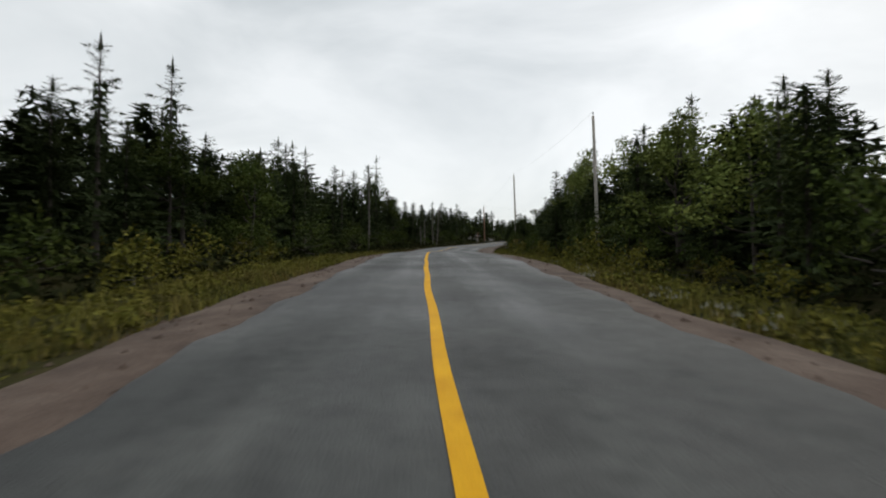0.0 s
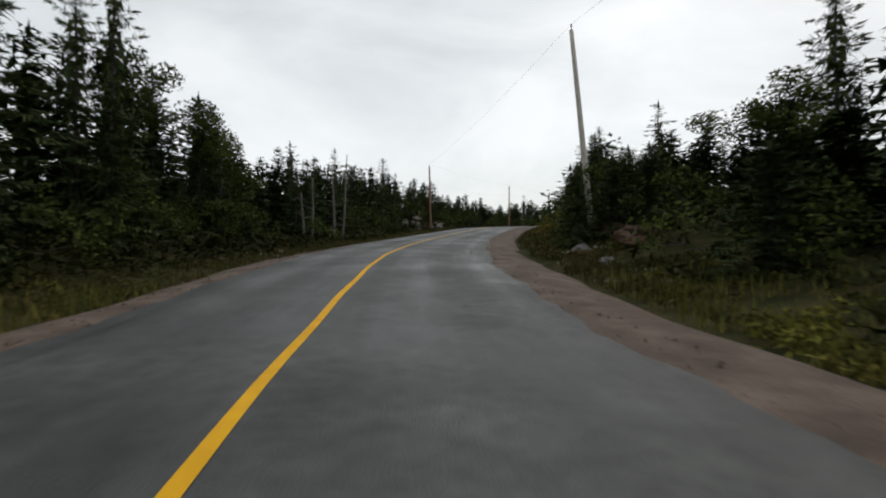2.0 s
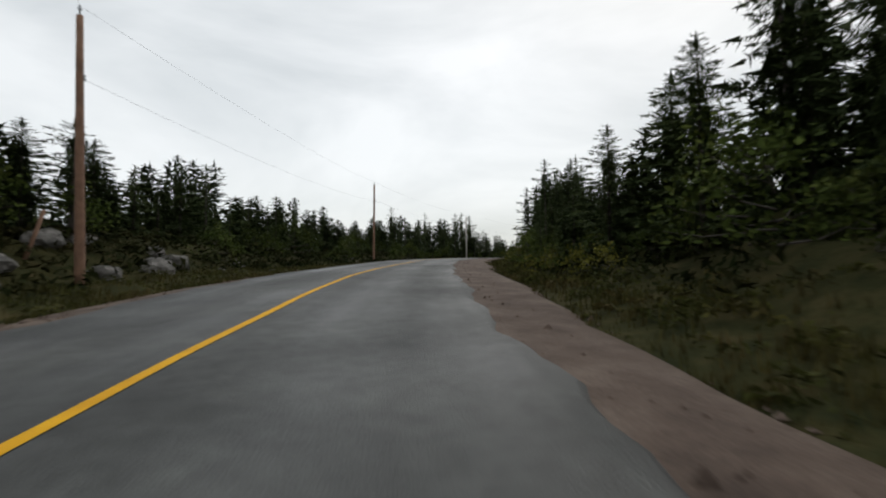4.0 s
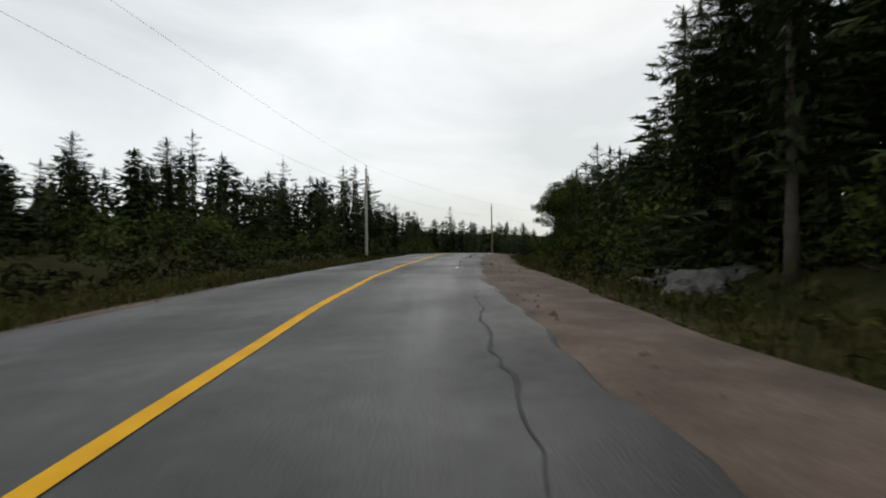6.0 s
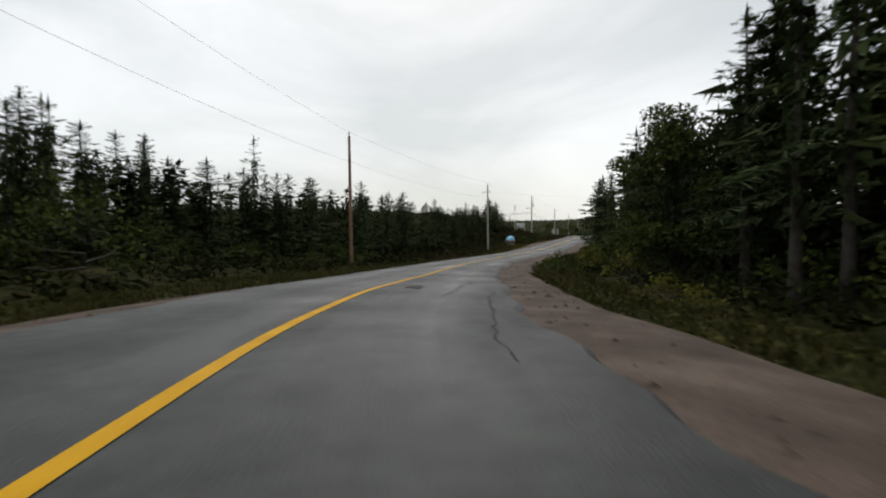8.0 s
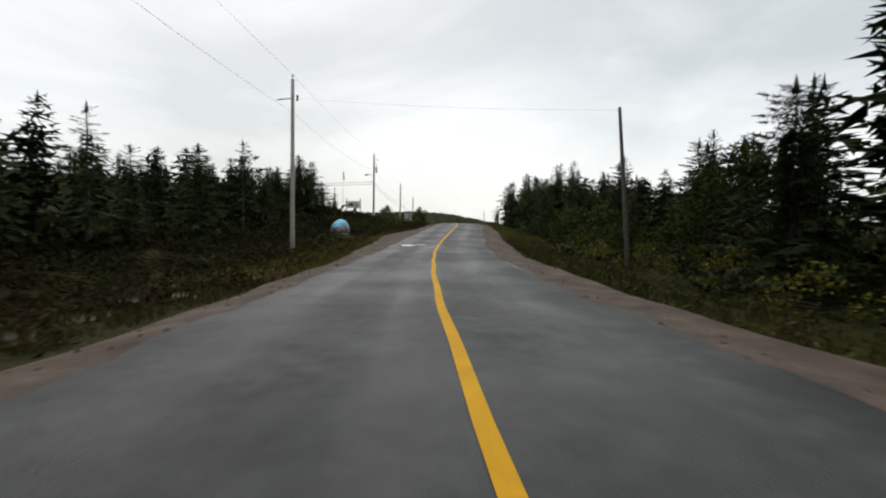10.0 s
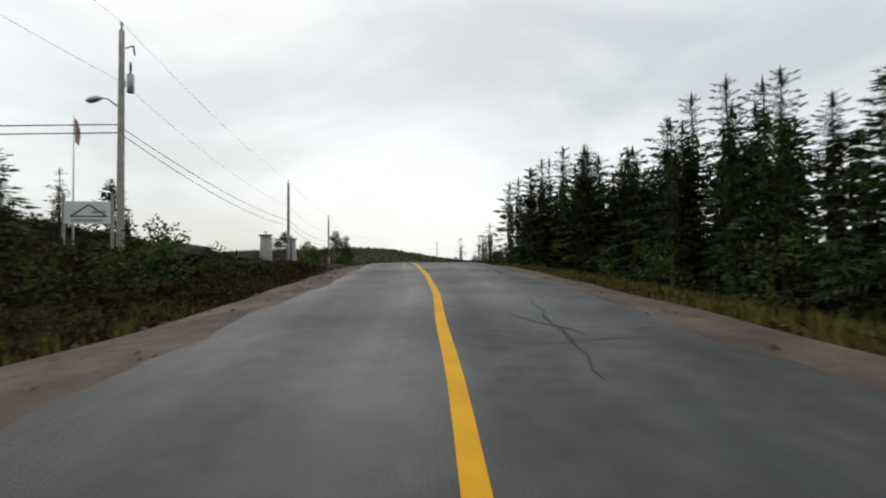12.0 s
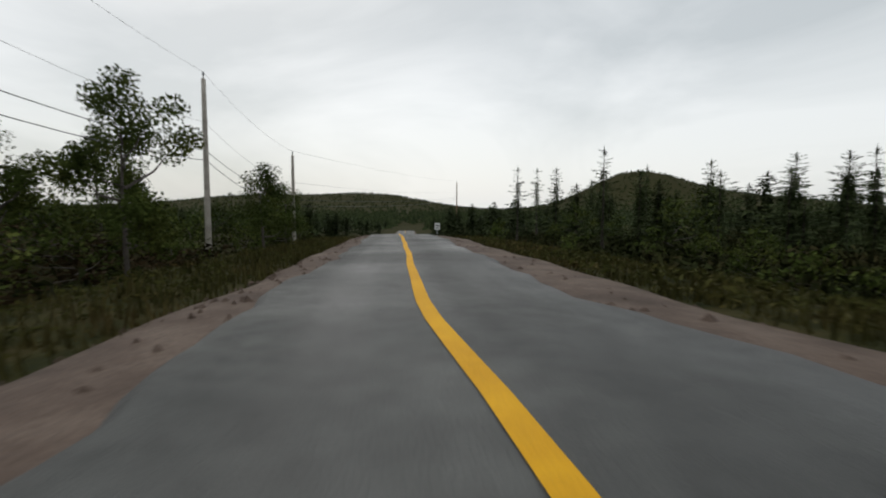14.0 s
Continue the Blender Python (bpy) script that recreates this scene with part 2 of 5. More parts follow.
# ---------------------------------------------------------------- the road's line
LINE = [
    (-1.0, -60.0, -3.6), (0.0, -25.0, -1.6),
    (0.22, -0.0, 0.0), (0.51, 12.32, 0.81), (1.09, 24.64, 1.57), (1.94, 36.98, 2.25),
    (3.44, 49.31, 2.97), (6.13, 61.52, 3.8), (10.23, 73.32, 4.61), (15.31, 84.67, 5.33),
    (21.02, 95.73, 6.01), (27.37, 106.44, 6.68), (34.49, 116.69, 7.28), (42.46, 126.3, 7.74),
    (51.16, 135.24, 8.11), (60.54, 143.49, 8.37), (70.77, 150.63, 8.46), (81.81, 156.43, 8.33),
    (93.34, 161.06, 8.0), (105.24, 164.44, 7.63), (117.3, 166.99, 7.5), (129.43, 169.19, 7.76),
    (141.63, 171.05, 8.24), (153.86, 172.75, 8.73), (166.03, 174.66, 8.91), (178.17, 176.83, 8.51),
    (183.2, 178.15, 8.42), (193.0, 180.15, 8.30), (203.0, 182.05, 8.10), (218.0, 185.0, 7.6), (250.0, 191.3, 5.5), (300.0, 199.0, 3.6), (380.0, 212.0, 2.0), (520.0, 234.0, 0.0),
]


def smooth_line(points, step=0.75):
    """A Catmull-Rom curve through the points, sampled at even steps."""
    P = np.array(points, float)
    P = np.vstack([2 * P[0] - P[1], P, 2 * P[-1] - P[-2]])
    out = []
    for k in range(1, len(P) - 2):
        u = np.linspace(0, 1, 40, endpoint=False)[:, None]
        a, b, c, d = P[k - 1 : k + 3]
        out.append(0.5 * (2 * b + (c - a) * u + (2 * a - 5 * b + 4 * c - d) * u**2 + (3 * b - a - 3 * c + d) * u**3))
    Q = np.vstack(out)
    run = np.r_[0, np.cumsum(np.hypot(*np.diff(Q[:, :2], axis=0).T))]
    s = np.arange(0, run[-1], step)
    return np.stack([np.interp(s, run, Q[:, k]) for k in range(3)], 1), s


LAY, ROAD_S = smooth_line(LINE)
START = ROAD_S[np.argmin(np.hypot(LAY[:, 0] - 0.22, LAY[:, 1]))]
ROAD_S = ROAD_S - START


def sides_of(line):
    t = np.gradient(line[:, :2], axis=0)
    t /= np.linalg.norm(t, axis=1)[:, None]
    return t, np.stack([t[:, 1], -t[:, 0]], 1)


TAN, SIDE = sides_of(LAY)
# the paved bed lies on a low bank: how far beside and above the lie of the land
BED_S = np.r_[np.arange(24) * 12.38, 291.0, np.arange(24, 29) * 12.38]
BED_SIDE = [-0.02, 0.06, 0.09, 0.08, 0.08, -0.09, -0.13, 0.13, 0.29, 0.56, 0.60, 0.60, 0.73, 0.79, 0.57, 0.80, 0.60, 0.50, 0.11, -0.14, -0.02, 0.05, -0.31, -0.50, -0.33, -0.18, -0.15, -0.24, -0.35, -0.14]
BED_LIFT = [0.28, 0.36, 0.35, 0.18, -0.04, -0.03, -0.02, 0.18, 0.44, 0.41, 0.40, 0.43, 0.43, 0.54, 0.44, 0.10, 0.07, 0.28, 0.36, 0.24, 0.32, 0.41, 0.61, 0.61, 0.55, 0.48, 0.40, 0.25, 0.10, 0.0]
BED = smooth_line([(a, b, c) for a, b, c in zip(BED_S, BED_SIDE, BED_LIFT)], 1.0)[0]


def bed_lift(s):
    return np.interp(s, BED[:, 0], BED[:, 2])


ROAD = LAY + np.c_[SIDE * np.interp(ROAD_S, BED[:, 0], BED[:, 1])[:, None], bed_lift(ROAD_S)]
ROAD_SIDE = sides_of(ROAD)[1]


def along(line, side, s, u, h):
    p = [np.interp(s, ROAD_S, line[:, k]) for k in range(3)]
    n = [np.interp(s, ROAD_S, side[:, k]) for k in range(2)]
    return np.array([p[0] + n[0] * u, p[1] + n[1] * u, p[2] + h])


def at_road(s, u, h=0.0):
    """The place s metres along the paved road, u to the right of its centre line and h over its surface."""
    return along(ROAD, ROAD_SIDE, s, u, h)


def at_land(s, u, h=0.0):
    """The place s metres along the land's own line, u to the right of it."""
    return along(LAY, SIDE, s, u, h)


def edge_table(*pairs):
    t = np.array(pairs, float)
    return lambda s: np.interp(s, t[:, 0], t[:, 1])


# the asphalt's edges, and how far out the gravel beside them reaches
asphalt_left = edge_table((0, -2.0), (22, -1.95), (34, -2.35), (51, -2.85), (68, -3.0), (102, -2.65), (119, -2.7), (136, -2.35), (153, -1.95), (170, -2.15), (187, -2.8), (204, -2.8), (221, -2.5), (255, -2.28), (272, -1.58), (281, -1.5), (290, -1.35), (300, -1.3), (330, -1.8), (400, -2.4))
asphalt_right = edge_table((0, 2.4), (6, 2.5), (10, 2.7), (19, 3.25), (34, 3.5), (51, 3.35), (68, 3.6), (85, 3.25), (102, 2.8), (119, 2.3), (160, 2.35), (190, 2.1), (204, 2.25), (240, 2.45), (255, 2.4), (272, 2.6), (276, 2.2), (281, 1.88), (289, 1.42), (297, 1.4), (330, 2.1), (400, 2.8))
outer_left = edge_table((0, 3.5), (20, 3.4), (43, 4.1), (60, 4.4), (80, 4.2), (126, 3.6), (157, 3.0), (178, 4.0), (200, 3.9), (226, 3.6), (232, 4.0), (249, 5.0), (257, 3.7), (282, 2.75), (292, 2.35), (300, 2.4), (330, 3.0))
outer_right = edge_table((0, 3.4), (8, 3.7), (13, 4.0), (18, 4.6), (44, 5.3), (57, 5.2), (70, 5.1), (95, 4.6), (125, 4.5), (141, 4.45), (157, 3.85), (169, 4.1), (180, 3.6), (210, 3.8), (230, 4.1), (253, 3.8), (270, 3.6), (280, 3.25), (288, 2.8), (295, 2.85), (330, 3.3))


def verge(s, side):
    """How far from the road's middle the gravel ends."""
    return outer_right(s) if side > 0 else outer_left(s)


def road_place(xy):
    """For an array of places: how far along the land's line, how far to its right, and its height there."""
    xy = np.atleast_2d(np.asarray(xy, float))
    s, u, z = np.empty(len(xy)), np.empty(len(xy)), np.empty(len(xy))
    for k in range(0, len(xy), 4000):
        q = xy[k : k + 4000]
        d = (q[:, None, :] - LAY[None, ::2, :2])
        i = np.argmin((d**2).sum(-1), 1) * 2
        off = q - LAY[i, :2]
        along = (off * TAN[i]).sum(1)
        s[k : k + 4000] = ROAD_S[i] + np.clip(along, -1.6, 1.6)
        side = (off * SIDE[i]).sum(1)
        far = np.hypot(*off.T)
        u[k : k + 4000] = np.where(far > np.abs(side) + 2.0, np.where(side < 0, -far, far), side)
        z[k : k + 4000] = np.interp(s[k : k + 4000], ROAD_S, LAY[:, 2])
    return s, u, z


def bell(s, centre, width):
    return np.exp(-(((s - centre) / width) ** 2))


def land(xy):
    """The ground's height: ditch and banks along the road, rolling land farther off, hills in the distance."""
    xy = np.atleast_2d(np.asarray(xy, float))
    s, u, z = road_place(xy)
    a = np.abs(u)
    left = u < 0
    h = np.interp(a, [0, 4.2, 5.0, 5.7, 6.5, 9.0, 14, 30, 80], [-0.3, -0.36, -0.34, -0.22, -0.35, 0.15, 0.5, 0.9, 1.5])
    rise_l = 1.3 * bell(s, 103, 14) + 0.5 * bell(s, 150, 30) + 0.95 * bell(s, 262.5, 5) - 0.6 * bell(s, 210, 14) - 0.2 * bell(s, 300, 20)
    rise_r = 1.2 * bell(s, 66, 12) + 1.3 * bell(s, 90, 14) + 1.0 * bell(s, 130, 10) + 0.5 * bell(s, 160, 12) - 0.7 * bell(s, 275, 25) - 1.0 * bell(s, 320, 30)
    h += np.where(left, rise_l, rise_r) * np.interp(a, [5.0, 8.5, 40, 90], [0, 1, 1.2, 0])
    h += np.where(left, 1, 0) * (bell(s, 292, 16) * np.interp(a, [9, 35, 90], [0, 5.4, 8.0]) + bell(s, 266, 14) * np.interp(a, [12, 24, 90], [0, 2.2, 2.0]))
    h -= 0.38 * np.exp(-(((xy[:, 0] - 142.6) / 4.0) ** 2) - (((xy[:, 1] - 178.6) / 2.6) ** 2))
    bumps = 0.18 * np.sin(xy[:, 0] * 0.9) * np.cos(xy[:, 1] * 0.7 + 1) + 0.12 * np.sin(xy[:, 0] * 2.1 + xy[:, 1] * 1.7)
    h += bumps * np.interp(a, [5, 8], [0, 1])
    drive = np.clip((s - 265.8) / 2.5, 0, 1) * np.clip((284.6 - s) / 3.5, 0, 1) * left * (a < 40)
    h = h * (1 - drive) + drive * np.interp(a, [0, 3.2, 4.2, 5.2, 5.9, 9, 30], [-0.2, -0.18, -0.05, 0.15, 0.38, 0.70, 1.6])
    h += bed_lift(s) * np.interp(a, [4.4, 7.2], [1, 0])
    far = np.clip((a - 60) / 300, 0, 1)
    z = z * (1 - far) + 2 * far
    x, y = xy[:, 0], xy[:, 1]
    h += 46 * np.exp(-(((x - 1650) / 420) ** 2) - (((y - 860) / 260) ** 2))
    h += 43 * np.exp(-(((x - 1640) / 380) ** 2) - (((y - 500) / 200) ** 2))
    h += 64 * np.exp(-(((x - 1500) / 260) ** 2) - (((y + 150) / 135) ** 2))
    h += 50 * np.exp(-(((x - 1600) / 400) ** 2) - (((y + 330) / 330) ** 2))
    h += 40 * np.exp(-(((x - 2400) / 500) ** 2) - (((y - 1500) / 900) ** 2))
    return z + h


def ground_z(x, y):
    return float(land([(x, y)])[0])


# ---------------------------------------------------------------- ground, road and shoulders
def steps_out(lo, hi, fine, low_cap, high_cap, reach):
    """Even steps from lo to hi, then growing ones: up to the caps over the next 2 km, and freely beyond."""
    sides = []
    for cap in (low_cap, high_cap):
        out, d, v = [], fine, 0.0
        while v < reach:
            d *= 1.25
            if v < 2000:
                d = min(d, cap)
            v += d
            out.append(v)
        sides.append(np.array(out))
    return np.r_[lo - sides[0][::-1], np.arange(lo, hi, fine), hi + sides[1]]


gx, gy = steps_out(-45, 300, 1.65, 900, 42, 3800), steps_out(-30, 245, 1.65, 60, 60, 3800)
GX, GY = np.meshgrid(gx, gy)
flat = np.stack([GX.ravel(), GY.ravel()], 1)
gz = land(flat)
s_at, u_at, _z = road_place(flat)
gz = gz - 0.35 * ((s_at > 268.6) & (s_at < 280.8) & (u_at < -2.8) & (u_at > -24))
nx, ny = len(gx), len(gy)
idx = np.arange(nx * ny).reshape(ny, nx)
quads = np.stack([idx[:-1, :-1], idx[:-1, 1:], idx[1:, 1:], idx[1:, :-1]], -1).reshape(-1, 4)
gm = mesh_from("ground", np.c_[flat, gz], quads, SOIL, True)
tagged(new("ground", gm), "dark mossy forest floor of heath and low plants", "ground", kind="structure")


def ribbon(name, s0, s1, offsets, heights, mat, label, category, wobble=None, step=0.75, crown=0.0):
    """A strip along the road with the given cross-section; wobble moves the outer columns in and out."""
    ss = np.arange(s0, s1, step)
    verts, faces, n = [], [], len(offsets)
    for s in ss:
        for k in range(n):
            u = offsets[k] + (wobble(s, k) if wobble else 0.0)
            verts.append(at_road(s, u, heights[k] - crown * abs(u)))
    for i in range(len(ss) - 1):
        for k in range(n - 1):
            a = i * n + k
            faces.append((a, a + 1, a + n + 1, a + n))
    me = mesh_from(name, verts, faces, mat, True)
    lane = me.uv_layers.new(name="lane")
    across = [(verts[v][0] - at_road(ss[v // n], 0)[0], verts[v][1] - at_road(ss[v // n], 0)[1]) for v in range(len(verts))]
    across = [math.copysign(math.hypot(*c), v % n - (n - 1) / 2) for v, c in enumerate(across)]
    uv = [(across[v], ss[v // n]) for f in faces for v in f]
    lane.data.foreach_set("uv", np.array(uv, np.float32).ravel())
    return tagged(new(name, me), label, category, kind="structure")


def edge_wobble(s, k):
    """Spreads the asphalt's columns between its two ragged edges."""
    left, right = float(asphalt_left(s)), float(asphalt_right(s))
    if k < 2:
        return left + (-0.06 if k == 0 else 0.04) + 0.05 * math.sin(s * 0.9) + 0.05 * math.sin(s * 2.3 + 1) + 0.03 * math.sin(s * 5.1)
    if k > 6:
        bite = -0.08 * max(0.0, math.sin(s * 0.63) * math.sin(s * 1.37 + 1)) if 55 < s < 200 else 0.0
        return right + bite + (0.06 if k == 8 else -0.04) + 0.06 * math.sin(s * 0.7 + 2) + 0.05 * math.sin(s * 1.9) + 0.04 * math.sin(s * 4.7)
    return (0, 0, left * 0.66, left * 0.33, 0.0, right * 0.33, right * 0.66)[k]


ribbon("road", -55, 480, [0.0] * 9, [-0.07, 0.0, 0.0, 0.0, 0.0, 0.0, 0.0, 0.0, -0.07], ASPHALT, "wet grey patched asphalt road with worn edges", "road", edge_wobble, crown=0.012, step=0.4)
for s0, s1 in ((-55, 269.8), (275.4, 480)):
    ribbon("centre_line", s0, s1, [-0.055, 0.055], [0.006, 0.006], PAINT, "solid yellow painted centre line", "road marking", lambda s, k: 0.012 * math.sin(s * 1.3) + 0.004 * math.sin(s * 9 + k), crown=0.012)


def shoulder_wobble_l(s, k):
    left, wide = float(asphalt_left(s)), float(outer_left(s) + asphalt_left(s))
    ragged = 0.14 * math.sin(s * 0.5) + 0.10 * math.sin(s * 1.7 + 1)
    return (left - wide - 0.25 + ragged, left - wide * 0.75 + ragged * 0.5, left - wide * 0.35, left + 0.3)[k]


def shoulder_wobble_r(s, k):
    right, wide = float(asphalt_right(s)), float(outer_right(s) - asphalt_right(s))
    ragged = 0.14 * math.sin(s * 0.45 + 1) + 0.10 * math.sin(s * 1.6)
    return (right - 0.3, right + wide * 0.35, right + wide * 0.75 + ragged * 0.5, right + wide + 0.25 + ragged)[k]


ribbon("shoulder_left", -55, 480, [0.0] * 4, [-0.46, -0.17, -0.10, -0.085], GRAVEL, "reddish gravel shoulder with loose stones", "shoulder", shoulder_wobble_l)
ribbon("shoulder_right", -55, 480, [0.0] * 4, [-0.085, -0.095, -0.13, -0.46], GRAVEL, "reddish gravel shoulder with loose stones", "shoulder", shoulder_wobble_r)
dv, df = [], []
drive_s, drive_u = np.arange(268.2, 281.2, 0.8), [-26, -20, -15, -11, -8.5, -7, -6.2, -5.5, -4.8, -4.1, -3.4, -2.9, -2.5]
for i, s in enumerate(drive_s):
    for u in drive_u:
        reach = (s - 268.2) / 13.0
        p = at_road(268.2 + reach * float(np.interp(-u, [2, 4, 5.5], [7.2, 8.3, 13.0])) + 0.25 * math.sin(u * 1.7), u)
        edge = 0.25 if i in (0, len(drive_s) - 1) else 0.0
        top = p[2] + float(np.interp(-u, [2.5, 2.9, 3.4, 4.1, 4.8], [-0.17, -0.08, -0.04, 0.02, 0.08]))
        dv.append((p[0], p[1], (top if u > -4.5 else max(ground_z(p[0], p[1]) + 0.10, top)) + 0.03 * math.sin(s * 2.1 + u) - edge))
nd = len(drive_u)
for i in range(len(drive_s) - 1):
    for k in range(nd - 1):
        df.append((i * nd + k, i * nd + k + 1, i * nd + nd + k + 1, i * nd + nd + k))
tagged(new("driveway", mesh_from("driveway", dv, df, CRUSHED, True)), "dark crushed-stone driveway before a metal gate", "driveway", kind="structure")


# ---------------------------------------------------------------- trees
def spruce_crown(seed, h, r, low=0.1, dense=1.0, ragged=0.25, twigs=5, flag=0.0, fat=1.15):
    """Triangles of a spruce's boughs: whorls of drooping branches, each with rows of needle sprays."""
    g = np.random.default_rng(seed)
    tris = []
    z = h * low
    lean = g.uniform(0, 2 * math.pi)
    while z < h * 0.985:
        f = (z - h * low) / (h * (1 - low))
        reach = r * (1 - f) ** 0.62 * (0.6 + 0.4 * min(1, f * 5)) * (0.85 + 0.3 * g.random()) + 0.12
        count = max(4, int(round((7.5 - 2.5 * f) * dense)))
        turn = g.uniform(0, 6.28)
        for b in range(count):
            w = turn + 6.283 * b / count + g.uniform(-0.35, 0.35)
            ln = reach * g.uniform(1 - ragged * 1.6, 1 + ragged)
            if flag:
                ln *= 1 + flag * math.cos(w - lean)
            if ln < 0.08 or g.random() < 0.07 * ragged * 4:
                continue
            d = np.array([math.cos(w), math.sin(w), 0.0])
            q = np.array([-math.sin(w), math.cos(w), 0.0])
            up0 = 0.42 * f - 0.08 + g.uniform(-0.18, 0.18)
            base = np.array([0, 0, z + g.uniform(-0.2, 0.2)])

            def along(t):
                return base + d * (ln * t) + np.array([0, 0, ln * (up0 * t - 0.30 * (1 - 0.5 * f) * t * t + 0.10 * t**3)])

            for k in range(twigs):
                t0 = (k + 0.15) / twigs
                p0, p1 = along(t0 - 0.25 / twigs), along(min(1.0, t0 + 0.45 / twigs))
                spread = (min(0.30, ln * (0.34 * (1 - t0) + 0.12)) * g.uniform(0.6, 1.35) + 0.03) * fat
                tip = along(min(1.08, t0 + 0.22 * (1 - 0.5 * t0)))
                for sgn in (-1, 1):
                    roll = g.uniform(-0.85, 0.45)
                    out = (p1 + tip) / 2 + q * (sgn * spread * math.cos(roll)) + np.array([0, 0, spread * math.sin(roll)])
                    tris += [p0, p1, out]
            tip = along(1.12)
            mid = along(0.75)
            tris += [mid + q * 0.05 * ln, tip, mid - q * 0.05 * ln]
            tris += [mid + np.array([0, 0, 0.05 * ln]), tip, mid - np.array([0, 0, 0.09 * ln])]
        # inner twigs added as a shade core: they block light through the crown's middle
        for b in range(5 if f < 0.75 else 0):
            w = turn + 1.26 * b + g.uniform(-0.5, 0.5)
            d = np.array([math.cos(w), math.sin(w), 0.0]) * min(0.34, reach * 0.4) * g.uniform(0.7, 1.1)
            q = np.array([-d[1], d[0], 0.0]) * g.uniform(-0.3, 0.3)
            lift = np.array([0, 0, g.uniform(0.14, 0.26) * min(1.0, reach)])
            tris += [np.array([0, 0, z]) - d * 0.15 + lift * 0.9, np.array([0, 0, z]) + d + q - lift, np.array([0, 0, z]) + d * 0.75 - q + lift]
        z += (0.33 + 0.09 * g.random()) * (1 - 0.45 * f) * (h / 9.0) ** 0.4 / max(0.7, dense) ** 0.5
    top = np.array([0, 0, h * 0.94])
    for k in range(5):
        w = k * 1.26
        e = np.array([math.cos(w), math.sin(w), 0]) * 0.09
        tris += [top - e * 0.6, top + e, np.array([0, 0, h * 1.03])]
    return np.array(tris)


def trunk_verts(h, r0, seed, bend=0.0):
    g = np.random.default_rng(seed)
    pts, rad = [], []
    for k in range(7):
        f = k / 6
        pts.append((bend * math.sin(f * 2.2) + g.uniform(-0.03, 0.03), g.uniform(-0.03, 0.03), -0.4 + (h + 0.3) * f))
        rad.append(r0 * (1.25 if k == 0 else 1.0) * (1 - f) + 0.012)
    return pts, rad


SPRUCES = []
SPRUCE_KINDS = [
    # height, reach, lowest bough, density, raggedness, flag
    (9.0, 1.75, 0.06, 1.05, 0.22, 0.0),
    (8.0, 1.35, 0.10, 1.0, 0.30, 0.0),
    (9.5, 1.5, 0.22, 0.8, 0.42, 0.25),
    (10.0, 1.25, 0.16, 0.75, 0.45, 0.0),
    (7.0, 1.6, 0.04, 1.15, 0.2, 0.0),
    (8.5, 1.8, 0.28, 0.8, 0.42, 0.2),
    (6.0, 1.2, 0.05, 1.05, 0.25, 0.0),
]
for k, (h, r, low, dense, ragged, flag) in enumerate(SPRUCE_KINDS):
    crown = tri_mesh("crown", spruce_crown(100 + k, h, r, low, dense, ragged, 13, flag, 1.05), NEEDLES)
    trunk = tube_mesh("trunk", *trunk_verts(h, 0.03 + 0.011 * h, 200 + k), BARK, 7)
    SPRUCES.append((h, trunk, crown))


def leafy_crown(seed, h, r, leaves, low=0.25, size=0.16, limbs=9):
    """Limbs and loose leaves of a broadleaf tree or shrub, in uneven clumps with gaps."""
    g = np.random.default_rng(seed)
    verts, faces, tris = [], [], []
    clumps = []
    for k in range(limbs):
        f = low + (0.95 - low) * (k + g.random()) / limbs
        w = g.uniform(0, 6.28)
        reach = r * math.sin(math.pi * min(0.97, 0.25 + 0.72 * (f - low) / (1 - low))) * g.uniform(0.7, 1.1)
        a = np.array([0, 0, h * f * 0.72])
        b = np.array([math.cos(w) * reach, math.sin(w) * reach, h * f + g.uniform(-0.05, 0.1) * h])
        m = (a + b) / 2 + np.array([0, 0, -0.04 * h])
        v, fc = tube([a, m, b], [0.012 * h * (1 - 0.6 * f), 0.008 * h * (1 - 0.6 * f), 0.004], 5, False)
        faces += [tuple(i + len(verts) for i in q) for q in fc]
        verts += v
        clumps += [(b, 0.42 * r), (m * 0.4 + b * 0.6, 0.36 * r), (b + g.normal(0, 0.2 * r, 3), 0.3 * r)]
    clumps += [(np.array([0, 0, h * 0.93]), 0.3 * r), (np.array([0.1 * r, 0, h * 0.84]), 0.4 * r), (np.array([-0.1 * r, 0.1 * r, h * 0.74]), 0.48 * r), (np.array([0, -0.1 * r, h * 0.62]), 0.5 * r)]
    per = max(4, leaves // len(clumps))
    for c, cr in clumps:
        for _ in range(per):
            d = g.normal(size=3)
            d *= cr * g.random() ** 0.45 / np.linalg.norm(d)
            p = c + d * np.array([1, 1, 0.75])
            e1 = g.normal(size=3)
            e1 /= np.linalg.norm(e1)
            e2 = np.cross(e1, g.normal(size=3))
            e2 /= np.linalg.norm(e2)
            sz = size * g.uniform(0.6, 1.3)
            tris += [p - e1 * sz, p + e2 * sz * 0.55, p + e1 * sz, p - e1 * sz, p + e1 * sz, p - e2 * sz * 0.55]
    return verts, faces, np.array(tris)


